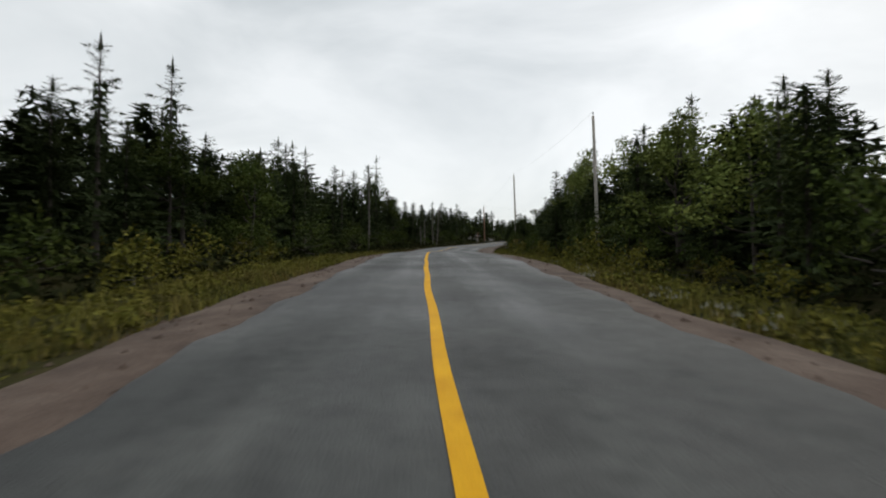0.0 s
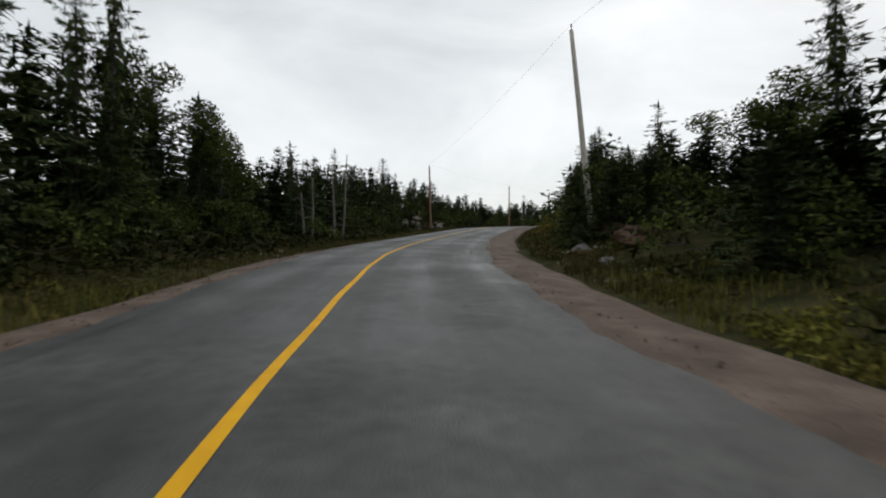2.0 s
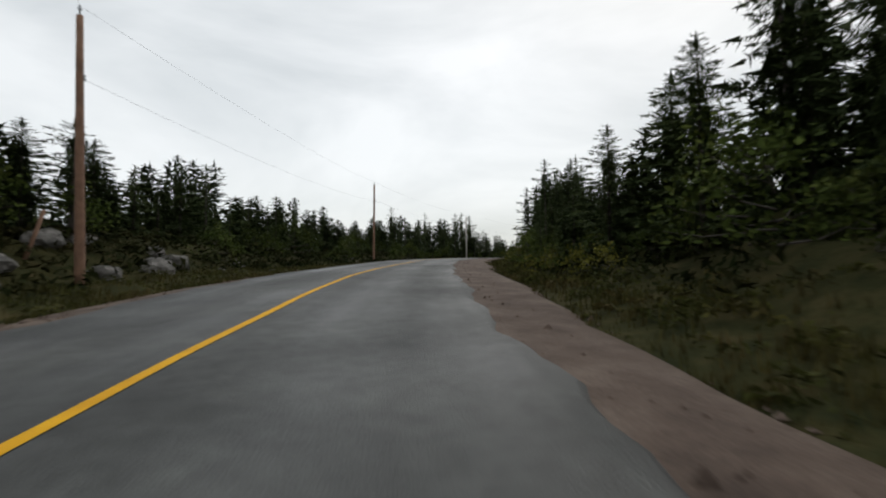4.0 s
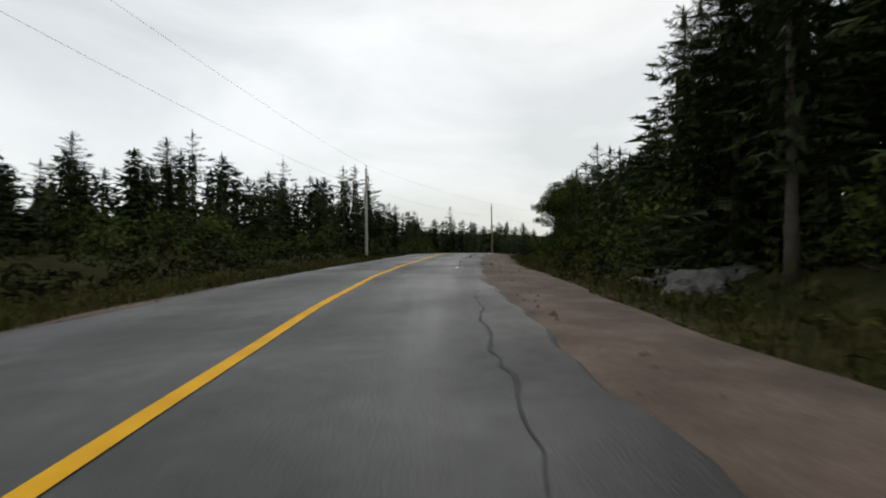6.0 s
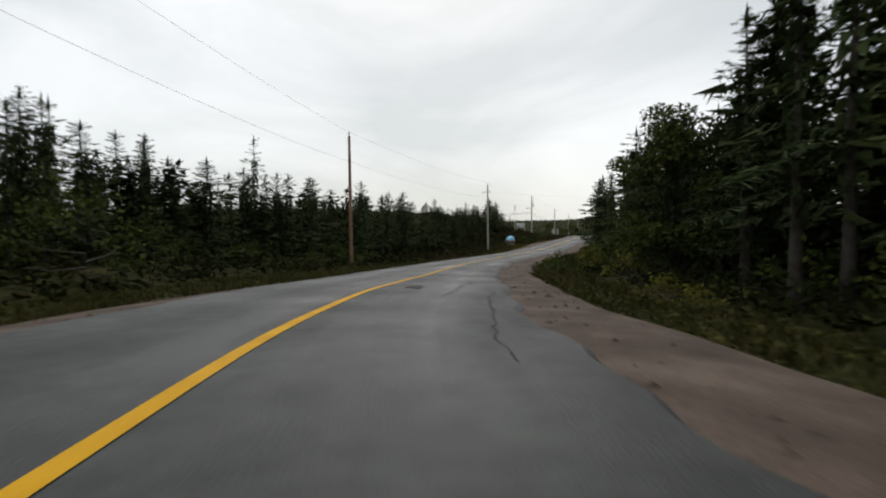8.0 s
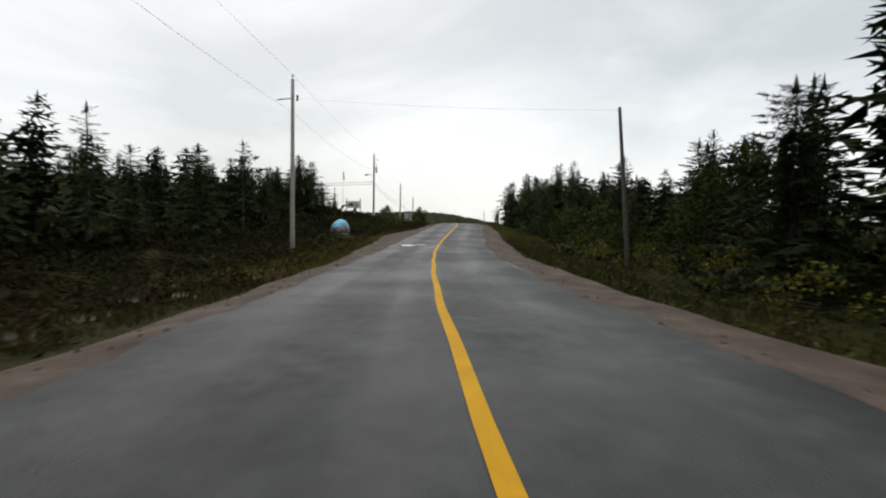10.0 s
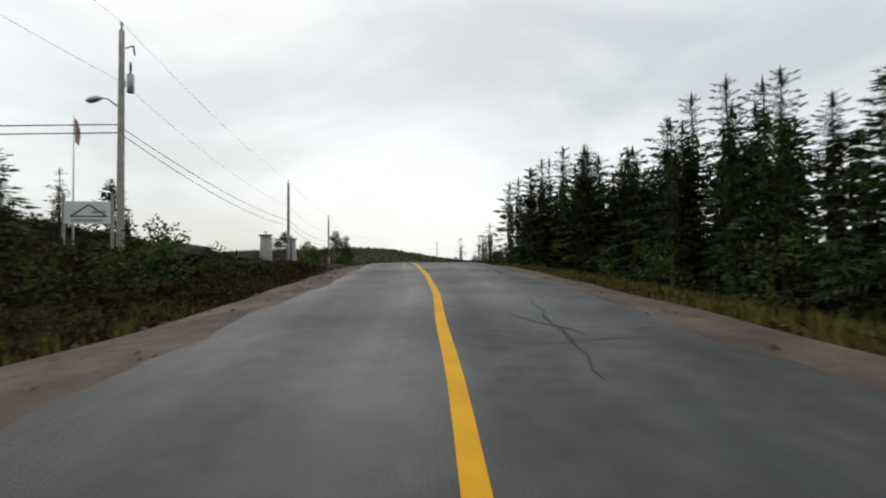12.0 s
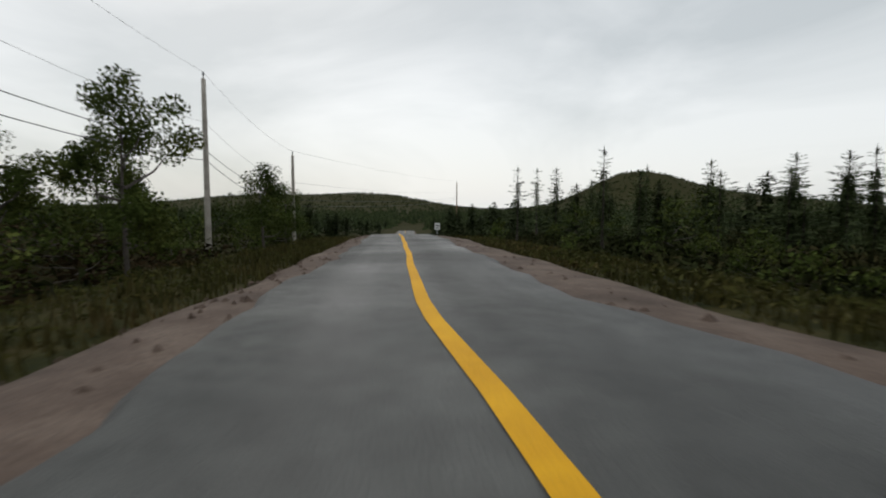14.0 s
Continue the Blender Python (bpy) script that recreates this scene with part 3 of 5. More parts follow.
BROADLEAF, SHRUBS = [], []
for k, (h, r, n, low, size) in enumerate(2 * [(6.5, 1.9, 4600, 0.18, 0.078), (7.5, 1.7, 4200, 0.25, 0.078), (5.5, 1.9, 4200, 0.12, 0.078)]):
    v, f, t = leafy_crown(300 + k % 3, h, r, n if k < 3 else int(1.6 * n), low, size if k < 3 else 0.9 * size)
    tr = trunk_verts(h * 0.9, 0.075, 320 + k, 0.25)
    tv, tf = tube(*tr, 7)
    f = [tuple(i + len(tv) for i in q) for q in f]
    BROADLEAF.append((h, mesh_from("trunk", tv + v, tf + f, BARK, True), tri_mesh("crown", t, BIRCH if k < 3 else LEAVES)))
for k, (h, r, n, size) in enumerate([(1.6, 1.0, 500, 0.066), (2.4, 1.25, 700, 0.074), (1.1, 0.8, 380, 0.06)]):
    v, f, t = leafy_crown(340 + k, h, r, n, 0.1, size, 8)
    SHRUBS.append((h, mesh_from("stem", v, f, BARK, True), tri_mesh("foliage", t, LEAVES)))


def set_tree(kind, x, y, top=None, height=None, name="spruce_tree", label="", group="roadside trees", turn=None, wide=1.0):
    """A tree at a place on the ground, as high as asked, or reaching a given height in the world."""
    h, trunk, crown = kind
    z = ground_z(x, y)
    want = (top - z) if top is not None else height
    k = want / h
    ob = thing(name, pose(x, y, z, 0, 0, rng.uniform(0, 360) if turn is None else turn), label, "tree", group)
    ob.scale = (k ** 0.5 * wide, k ** 0.5 * wide, k)
    part("trunk", trunk, ob)
    part("crown", crown, ob)
    return ob


SPRUCE_LABELS = [
    "dense dark green spruce with boughs to the ground",
    "slim dark green spruce in the roadside stand",
    "wind-flagged spruce with a bare lower trunk",
    "tall thin ragged spruce with gaps between boughs",
    "broad bushy young spruce at the wood's edge",
    "gnarled spruce with a lopsided windswept crown",
    "small narrow spruce among low shrubs",
]


def spruce(k, x, y, **kw):
    return set_tree(SPRUCES[k], x, y, label=SPRUCE_LABELS[k], **kw)


# ---------------------------------------------------------------- the woods along the road
# how high the woods stand over the road every 8 m, at three distances from its line
WOODS_STEP = 8.0
LEFT_8 = [3.6, 3.8, 4.4, 4.5, 6.1, 5.4, 5.8, 7.7, 5.5, 5, 5.1, 5.4, 5, 5.4, 5.4, 5.4, 4.6, 4, 4.3, 4.9, 5.1, 5.7, 4.5, 3.8, 4.5, 5, 5.5, 5.8, 3.5, 3.9, 3.4, 1.7, 1.5, 1.5, 1.8, 2.3, 3.4, 3.8, 3.8, 3.8, 3.8, 3.8, 3.8]
LEFT_12 = [5.2, 5.4, 5.8, 7.4, 6.1, 7.9, 6.7, 8.5, 9.5, 6.2, 6.4, 6.6, 7.3, 6.1, 6.1, 6.1, 5.4, 5.5, 4.9, 5.9, 6.3, 6.7, 7.5, 5.3, 4.9, 5.7, 6.2, 6.6, 6.6, 4.5, 5.1, 4.4, 3.6, 2.1, 1.9, 2.4, 3.5, 3.9, 3.9, 3.9, 3.9, 3.9, 3.9]
LEFT_18 = [6.4, 6.6, 7.2, 8.6, 9.5, 8.2, 9.5, 9.3, 9.5, 9.5, 7.9, 8.5, 8.6, 9.5, 9.5, 9.5, 9.5, 7.5, 7.2, 6.3, 8, 8.5, 8.8, 9.5, 7.1, 6.4, 7.4, 7.4, 7.4, 7.4, 5.6, 6.5, 5.8, 6.2, 5.5, 2.9, 3.7, 4.1, 4.1, 4.1, 4.1, 4.1, 4.1]
RIGHT_7 = [4.1, 4.1, 4.4, 4.1, 2.9, 2.6, 2.6, 2.6, 2.8, 3.2, 2.8, 3, 3.1, 3.3, 2.6, 2.6, 3.4, 4.6, 3, 3.6, 3.6, 4.4, 4.2, 3.9, 3.8, 4, 4.7, 5.8, 3.6, 3.5, 3.3, 3.3, 4.2, 4.6, 5, 5.6, 2.6, 2, 3.1, 3.5, 3.6, 3.8, 3.8]
RIGHT_9 = [4.3, 4.3, 5.3, 5.8, 5.8, 4.6, 4.3, 3.7, 3.7, 4.3, 5.3, 6.6, 7.6, 6.6, 4.2, 3.4, 4.2, 7.2, 7, 5.2, 6.6, 7.4, 8.9, 6.2, 6.1, 6.9, 7.8, 9, 4, 4.4, 4.2, 3.6, 4.5, 5.7, 6, 6.8, 4.8, 2.4, 3, 3.9, 4.1, 4.6, 4.6]
RIGHT_13 = [6.3, 6.3, 6.3, 6.6, 8, 8.3, 7.7, 7.3, 6.1, 5.3, 5.6, 7.1, 8.3, 7, 5.6, 4.6, 5.3, 6.6, 9.5, 7.8, 6.8, 9.4, 9.5, 9.5, 8.8, 9.5, 9.5, 9.5, 9.5, 5.4, 5.6, 5.5, 4.4, 5.8, 7.5, 8.1, 8.3, 4, 2.6, 3.7, 4.7, 4.9, 4.9]


def woods_height(s, u):
    """How high the trees reach over the road's surface, s along it and u to its right."""
    rows, at = ((LEFT_8, LEFT_12, LEFT_18), (8, 12, 18)) if u < 0 else ((RIGHT_7, RIGHT_9, RIGHT_13), (7, 9.5, 13))
    grid = np.arange(len(LEFT_8)) * WOODS_STEP
    return float(np.interp(abs(u), at, [np.interp(s, grid, r) for r in rows]))


LEFT_STAND = [(-40, 9.5), (20, 9.5), (55, 9.0), (70, 9.5), (90, 9.5), (112, 10.5), (130, 11), (170, 11), (200, 11), (222, 11.5), (240, 12.5), (252, 14), (262, 16)]
RIGHT_STAND = [(-40, 8.5), (20, 8.5), (45, 8.5), (62, 8.8), (78, 9.5), (95, 8.6), (130, 8.5), (160, 8.2), (190, 8.2), (215, 8.2), (240, 8.4), (258, 8.8), (275, 8.5), (290, 10), (300, 14), (330, 14)]


def stand_at(table, s):
    t = np.array(table, float)
    return float(np.interp(s, t[:, 0], t[:, 1]))


def front_row(table, side, s0, s1, gap):
    s = s0
    while s < s1:
        u = (stand_at(table, s) + rng.uniform(-0.6, 2.2)) * side
        x, y, z = at_land(s + rng.uniform(-0.8, 0.8), u)
        top = z + woods_height(s, u) * rng.choice([rng.uniform(0.68, 0.85), rng.uniform(0.85, 1.0), rng.uniform(0.95, 1.12)])
        if top - ground_z(x, y) > 1.6:
            spruce(int(rng.choice([0, 1, 2, 3, 4, 5, 6], p=[0.22, 0.17, 0.14, 0.10, 0.17, 0.12, 0.08])), x, y, top=top, wide=rng.uniform(0.95, 1.3))
        s += gap * rng.uniform(0.7, 1.3)


front_row(LEFT_STAND, -1, 2, 263, 2.5)
front_row(RIGHT_STAND, 1, 2, 330, 2.2)

# trees that stand out from the stands, each at its own place
STANDOUT = [(3, -6.1, 54.1, 11.2), (3, -3.1, 62.7, 14.6), (1, 17.8, 54.7, 12.0), (1, 9.7, 93.3, 12.8), (2, 48.5, 153.3, 16.7), (2, 58.1, 160.9, 17.1), (1, 47.7, 118.6, 15.3), (1, 48.6, 119.6, 15.2), (5, 64.8, 162.2, 17.4), (3, 89.8, 174.1, 16.0), (2, 71.1, 167.6, 17.8), (1, 84.3, 176.7, 15.0), (0, 155.2, 189.9, 16.0), (0, 139.8, 159.1, 13.7), (1, 147.5, 165.6, 13.3), (1, 174.3, 160.9, 17.8), (1, 173.6, 168.9, 14.9), (0, 171.5, 168.5, 15.0), (3, 205.5, 172.3, 12.8), (3, 222.6, 175.9, 13.3)]
LEFT_TALL = [(3, -9.3, 16.8, 8.4), (2, -10.0, 23.5, 10.3), (0, -9.4, 14.8, 6.3), (5, -9.0, 38.8, 10.7), (0, -8.2, 37.6, 9.9), (2, -8.3, 40.3, 10.8), (0, -7.4, 52.1, 10.0), (0, -7.3, 57.4, 12.3), (2, 5.0, 87.6, 12.5), (3, 3.3, 86.5, 11.5), (5, 6.1, 93.2, 11.6), (2, 1.7, 81.7, 11.7), (5, 66.0, 162.0, 17.6), (2, 76.4, 169.4, 15.0), (1, 80.5, 172.3, 14.6), (1, 82.2, 172.9, 14.8), (0, 75.1, 167.7, 14.7), (5, 133.9, 183.1, 14.3), (2, 142.4, 185.4, 13.5), (1, 151.5, 186.6, 15.2)]
RIGHT_TALL = [(0, 11.7, 15.2, 7.1), (0, 12.2, 14.1, 6.9), (0, 11.8, 16.7, 7.0), (1, 12.7, 42.6, 9.3), (0, 14.1, 44.9, 9.3), (3, 17.1, 61.7, 9.9), (0, 23.7, 77.8, 12.9), (0, 25.3, 81.2, 13.3), (1, 29.4, 89.1, 15.1), (1, 19.5, 69.1, 9.7), (1, 21.7, 71.7, 10.2), (1, 44.5, 114.8, 13.8), (3, 44.9, 114.6, 14.0), (5, 161.8, 161.7, 15.8), (5, 149.9, 162.0, 13.8)]
END_TALL = [(1, 184.9, 168.3, 14.4), (3, 176.9, 167.5, 16.1), (5, 182.7, 167.5, 15.7), (1, 174.0, 167.0, 16.2), (2, 184.3, 168.7, 14.3), (2, 181.8, 168.7, 14.2), (1, 201.1, 165.5, 12.0), (0, 198.6, 165.0, 11.8), (1, 210.5, 165.2, 12.6), (3, 223.4, 165.3, 13.4), (3, 196.2, 165.7, 11.7), (3, 234.7, 173.4, 14.1), (1, 227.5, 172.2, 13.5), (1, 158.0, 163.1, 14.8), (1, 162.1, 162.8, 16.0), (1, 164.3, 163.2, 16.1)]
BEND_TALL = [(1, 49.9, 119.3, 16.2), (0, 50.6, 118.6, 16.5), (5, 47.4, 120.7, 14.5), (1, 50.9, 123.4, 14.7), (5, 42.0, 111.9, 14.8), (6, 12.0, 58.9, 6.6), (6, 12.4, 60.2, 6.9), (4, 12.9, 58.2, 6.9), (4, 13.9, 58.9, 7.4), (0, 14.0, 61.4, 7.8), (4, 13.4, 57.0, 7.1), (6, 13.2, 60.8, 7.0), (2, 78.6, 145.8, 16.3), (1, 20.8, 75.0, 11.0), (2, -6.9, 38.0, 9.8), (1, -4.0, 62.1, 13.4), (1, 19.9, 34.6, 13.2), (0, 20.5, 28.6, 11.1), (5, 78.0, 172.8, 15.7), (1, 84.2, 176.6, 15.2), (2, 71.1, 167.3, 17.9), (0, 139.2, 153.9, 15.2), (1, 153.1, 163.1, 14.0), (1, 178.3, 170.0, 14.8), (5, 176.6, 169.5, 14.9), (1, 173.4, 169.0, 14.9), (2, 181.0, 171.4, 12.3)]
for k, x, y, top in STANDOUT + LEFT_TALL + RIGHT_TALL + END_TALL + BEND_TALL:
    spruce(k, x, y, top=top)
# bushy spruces that close the stand at the end of the woods
for k, x, y, top in [(0, 170.5, 166.5, 14.0), (4, 172.5, 166.0, 14.2), (0, 175.5, 167.2, 13.8), (4, 179.5, 168.0, 13.0), (0, 168.0, 165.5, 13.6), (4, 177.0, 168.4, 12.5), (0, 171.5, 167.8, 12.6), (4, 166.0, 164.6, 13.4), (0, 174.0, 168.0, 12.2), (4, 182.0, 167.8, 12.6), (0, 186.0, 167.6, 12.4)]:
    spruce(k, x, y, top=top, wide=1.3)


# tall dark spruces close to the bend
for k, s, u, up in [(1, 131, 9.0, 5.7), (0, 133, 9.5, 7.1), (2, 135, 10.0, 7.9), (0, 137, 10.5, 8.2), (5, 139, 11.0, 8.6), (3, 141, 11.5, 9.5), (0, 143, 11.5, 10.3), (2, 145, 12.0, 11.0), (0, 147, 12.0, 9.9), (1, 149, 12.5, 10.6), (0, 139, 8.2, 7.3), (4, 135.5, 9.2, 7.2), (0, 144, 9.2, 8.0)]:
    x, y, z = at_land(s, u)
    spruce(k, x, y, top=z + up, wide=1.2)
# the dark stand behind the painted boulder
for s, u, top in [(265.3, -17.0, 16.5), (266.9, -16.2, 15.9), (269.5, -15.6, 14.0), (262.3, -18.2, 14.9), (263.9, -15.8, 14.9), (268.3, -17.0, 14.6), (260.3, -16.4, 14.2), (258.5, -17.8, 14.4), (256.5, -16.6, 13.6), (254.5, -18.0, 14.0), (252.5, -16.8, 13.6), (250.5, -17.6, 14.2), (248.5, -16.6, 13.4), (246.5, -17.4, 13.8), (261.0, -14.8, 13.2), (257.5, -14.6, 12.6), (253.9, -14.4, 12.6), (249.7, -14.6, 12.6), (245.5, -14.8, 13.0), (270.5, -16.6, 13.4), (266.1, -14.6, 13.0)]:
    x, y, _z = at_land(s, u)
    spruce(int(rng.choice([0, 0, 4, 5, 1])), x, y, top=top, wide=rng.uniform(1.1, 1.4))
for s, u, top in [(272.2, -14.8, 13.6), (273.2, -15.2, 12.4), (271.2, -14.4, 12.2)]:
    x, y, _z = at_land(s, u)
    spruce(3, x, y, top=top, wide=0.8)


def broadleaf(k, s, u, reach=1.0, label="leafy green birch among the spruces"):
    x, y, z = at_land(s, u)
    return set_tree(BROADLEAF[k], x, y, top=z + woods_height(s, u) * reach, name="birch_tree", label=label, wide=1.1)


for k, s, u in [(0, 33, 12.4), (1, 36, 11.2), (2, 40, 11.2), (0, 43, 12.0), (1, 48, 13.5), (5, 154, 7.6), (3, 158, 8.0), (4, 163, 7.6), (5, 167, 8.2), (3, 171, 8.4), (5, 185, 8.2), (4, 189, 8.8), (3, 64, -11.0), (5, 69, -10.4), (2, 14, 9.0), (0, 8, 9.6), (1, 18, 8.8), (0, 22, 10.8), (2, 26, 11.8), (4, 52, 12.5), (3, 57, 11.0), (5, 224, 8.4), (3, 20, -9.6), (5, 27, -9.0), (3, 46, -12.5)]:
    broadleaf(k, s, u, 1.0)
for k, x, y, top in [(2, 198.0, 193.6, 13.2), (0, 187.7, 184.9, 12.5), (0, 187.0, 187.2, 11.6), (2, 198.3, 186.9, 11.6), (2, 205.5, 189.0, 11.2), (2, 192.5, 188.5, 11.3)]:
    set_tree(BROADLEAF[3 + k], x, y, top=top, name="alder_tree", label="leafy dark green alder beside the road", wide=0.8)


def forest(name, label, places, heights, kinds, mat):
    """Many trees in one mesh, each a turned and scaled copy of one of the given crowns."""
    out = []
    for (x, y), h in zip(places, heights):
        base, tris = kinds[rng.integers(len(kinds))]
        k = h / base
        w = rng.uniform(0, 6.28)
        c, sn = math.cos(w), math.sin(w)
        wide = k ** 0.6 * rng.uniform(0.95, 1.35)
        v = tris @ np.array([[c * wide, sn * wide, 0], [-sn * wide, c * wide, 0], [0, 0, k]])
        out.append(v + np.array([x, y, 0]))
    z = land(np.array(places))
    out = [v + np.array([0, 0, q]) for v, q in zip(out, z)]
    return tagged(new(name, tri_mesh(name, np.vstack(out), mat)), label, "woods", kind="stuff")


SIMPLE = [(h, spruce_crown(400 + k, h, r * 1.15, low * 0.6, dense * 0.5, ragged, 2, flag, 2.3)) for k, (h, r, low, dense, ragged, flag) in enumerate(SPRUCE_KINDS)]
places, heights = [], []
for table, side, s1 in ((LEFT_STAND, -1, 264), (RIGHT_STAND, 1, 296)):
    s = -12.0
    while s < s1:
        u0 = stand_at(table, s)
        d = 2.2
        while d < 12:
            ss, u = s + rng.uniform(-1.2, 1.2), side * (u0 + d + rng.uniform(-0.8, 0.8))
            x, y, z = at_land(ss, u)
            if abs(road_place([(x, y)])[1][0]) > 8:
                h = z + woods_height(ss, u) * rng.uniform(0.68, 1.02) - ground_z(x, y)
                if h > 1.5:
                    places.append((x, y))
                    heights.append(h)
            d += 2.9 + 0.16 * d
        s += 3.1
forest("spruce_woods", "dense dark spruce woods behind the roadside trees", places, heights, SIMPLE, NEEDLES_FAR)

places, heights = [], []
while len(places) < 230:
    s, d = rng.uniform(272, 400), rng.uniform(0, 1) ** 1.3
    side = rng.choice([-1, 1], p=[0.42, 0.58])
    u = side * ((26 if side < 0 else 22) + 70 * d)
    if s > 345:
        u = side * (9 + 80 * d)
    x, y, z = at_land(s, u)
    places.append((x, y))
    heights.append(rng.uniform(2.5, 5.0) + (2.0 if rng.random() < 0.1 else 0))
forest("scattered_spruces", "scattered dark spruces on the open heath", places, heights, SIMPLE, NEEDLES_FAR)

places, heights = [], []
for _ in range(70):
    s, u = rng.uniform(338, 430), rng.choice([-1, 1]) * rng.uniform(6.5, 22)
    x, y, _z = at_land(s, u)
    places.append((x, y))
    heights.append(rng.uniform(2.2, 4.5))
forest("scattered_spruces", "dark spruces closing in on the far end of the road", places, heights, SIMPLE, NEEDLES_FAR)
FAR = [(8.0, np.array([[(math.cos(a) * r, math.sin(a) * r, z0), (math.cos(a + 1.3) * r, math.sin(a + 1.3) * r, z0 + 0.3), (0, 0, z1)] for r, z0, z1 in ((3.5, 0.0, 5.8), (2.3, 2.8, 8.2)) for a in np.arange(0, 6.28, 1.6)]).reshape(-1, 3))]
places, heights = [], []
while len(places) < 11500:
    a, d = rng.uniform(-0.80, 0.80), 230 + 1500 * rng.random() ** 1.3
    x, y = 150 + d * math.cos(a + 0.25), 170 + d * math.sin(a + 0.25)
    places.append((x, y))
    heights.append(rng.uniform(3.0, 4.6))
while len(places) < 17500:
    s, u = rng.uniform(-50, 235), rng.choice([-1, 1]) * rng.uniform(27, 150)
    x, y, _z = at_land(s, u)
    places.append((x, y))
    heights.append(rng.uniform(3.0, 5.0))
s_far, u_far, _z = road_place(places)
near = np.abs(u_far) > np.where(s_far < 300, 24, 8)
places, heights = [p for p, k in zip(places, near) if k], [h for h, k in zip(heights, near) if k]
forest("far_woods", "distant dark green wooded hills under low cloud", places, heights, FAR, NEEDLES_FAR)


# ---------------------------------------------------------------- dead trees
def dead_tree(x, y, top, seed, lean=(0.2, 0.0), branches=26, fork=False):
    g = np.random.default_rng(seed)
    z = ground_z(x, y)
    h = top - z
    ob = thing("dead_tree", pose(x, y, z, 0, 0, 0), "bare silvery dead spruce with broken branches", "tree", "dead trees")
    pts = [(lean[0] * f + 0.05 * math.sin(5 * f), lean[1] * f, -0.4 + (h + 0.4) * f) for f in np.linspace(0, 1, 8)]
    v, fc = tube(pts, [0.095 * (1 - 0.85 * f) + 0.012 for f in np.linspace(0, 1, 8)], 7)
    part("trunk", mesh_from("trunk", v, fc, DEADWOOD, True), ob)
    for k in range(branches):
        f = g.uniform(0.12, 0.97)
        w = g.uniform(0, 6.28)
        ln = g.uniform(0.4, 1.4) * (1 - 0.55 * f)
        a = Vector((lean[0] * f, lean[1] * f, h * f))
        b = a + Vector((math.cos(w) * ln, math.sin(w) * ln, ln * g.uniform(-0.45, 0.25)))
        part("branch", tube_mesh("branch", [a, a.lerp(b, 0.5) + Vector((0, 0, 0.05)), b], [0.024, 0.016, 0.006], DEADWOOD, 4), ob)
    if fork:
        for w in (0.3, 3.3, 1.9):
            a = Vector((lean[0] * 0.9, lean[1] * 0.9, h * 0.9))
            b = a + Vector((math.cos(w) * 0.75, math.sin(w) * 0.3, h * 0.09))
            part("branch", tube_mesh("branch", [a, a.lerp(b, 0.5) - Vector((0, 0, 0.1)), b], [0.05, 0.035, 0.012], DEADWOOD, 5), ob)
    return ob


dead_tree(5.3, 81.9, 11.0, 1, (0.45, 0.0))
dead_tree(4.7, 81.4, 9.6, 2, (0.0, 0.1), 30)
dead_tree(3.2, 77.6, 8.6, 3, (0.15, 0.0), 16)
dead_tree(2.7, 77.2, 7.6, 4, (-0.05, 0.0), 14)
dead_tree(-3.4, 53.2, 11.2, 5, (0.1, 0.1), 18, True)
x, y, _z = at_land(290.0, 9.0)
dead_tree(x, y, 13.2, 6, (0.1, 0.0), 34)


# ---------------------------------------------------------------- shrubs and roadside plants
TINTED = {}


def shrub(k, x, y, scale=1.0, label="low green alder shrub beside the gravel shoulder", leaf=None):
    h, stems, leaves = SHRUBS[k]
    if leaf:
        leaves = TINTED.setdefault((k, leaf.name), leaves.copy())
        leaves.materials[0] = leaf
    ob = thing("shrub", pose(x, y, ground_z(x, y) - 0.1, 0, 0, rng.uniform(0, 360)), label, "shrub", "roadside shrubs")
    ob.scale = (scale * rng.uniform(0.9, 1.3), scale * rng.uniform(0.9, 1.3), scale)
    part("stem", stems, ob)
    part("foliage", leaves, ob)
    return ob


for side, table, s1, gap in ((-1, LEFT_STAND, 264, 2.5), (1, RIGHT_STAND, 330, 2.6)):
    s = 0.0
    while s < s1:
        x, y, _z = at_land(s, side * rng.uniform(7.2, max(8.0, stand_at(table, s) + 0.5)))
        if not (side < 0 and 212 < s < 264):
            shrub(int(rng.integers(3)), x, y, rng.uniform(0.7, 1.25))
        s += gap * rng.uniform(0.6, 1.4)
for s in np.arange(292, 330, 1.6):
    x, y, _z = at_land(s, -rng.uniform(6.6, 9.5))
    shrub(1, x, y, rng.uniform(0.65, 1.0), "dense dark alder thicket beside the gravel shoulder")
for s, u, k in ((190.0, 5.6, 0.8), (192.5, 5.2, 0.7), (195.0, 5.0, 0.8), (197.5, 5.4, 0.9), (200.5, 5.0, 0.7)):
    x, y, _z = at_land(s, u)
    shrub(2, x, y, k, "low dark leafy shrub at the inside of the bend")
for s, u, k in ((258.1, -6.8, 1.0), (261.1, -6.2, 0.8), (263.9, -6.6, 0.9), (265.6, -8.0, 1.0), (254.1, -7.5, 0.9)):
    x, y, _z = at_land(s, u)
    shrub(0, x, y, k, "brown-green shrub on the roadside bank")
for s, u, k in ((264.0, -5.3, 0.62), (266.3, -5.0, 0.5), (265.3, -6.2, 0.7), (267.5, -5.6, 0.4), (259.7, -6.0, 0.7), (255.7, -6.4, 0.7)):
    x, y, _z = at_land(s, u)
    shrub(0, x, y, k, "dense dark shrub on the bank beside a driveway")
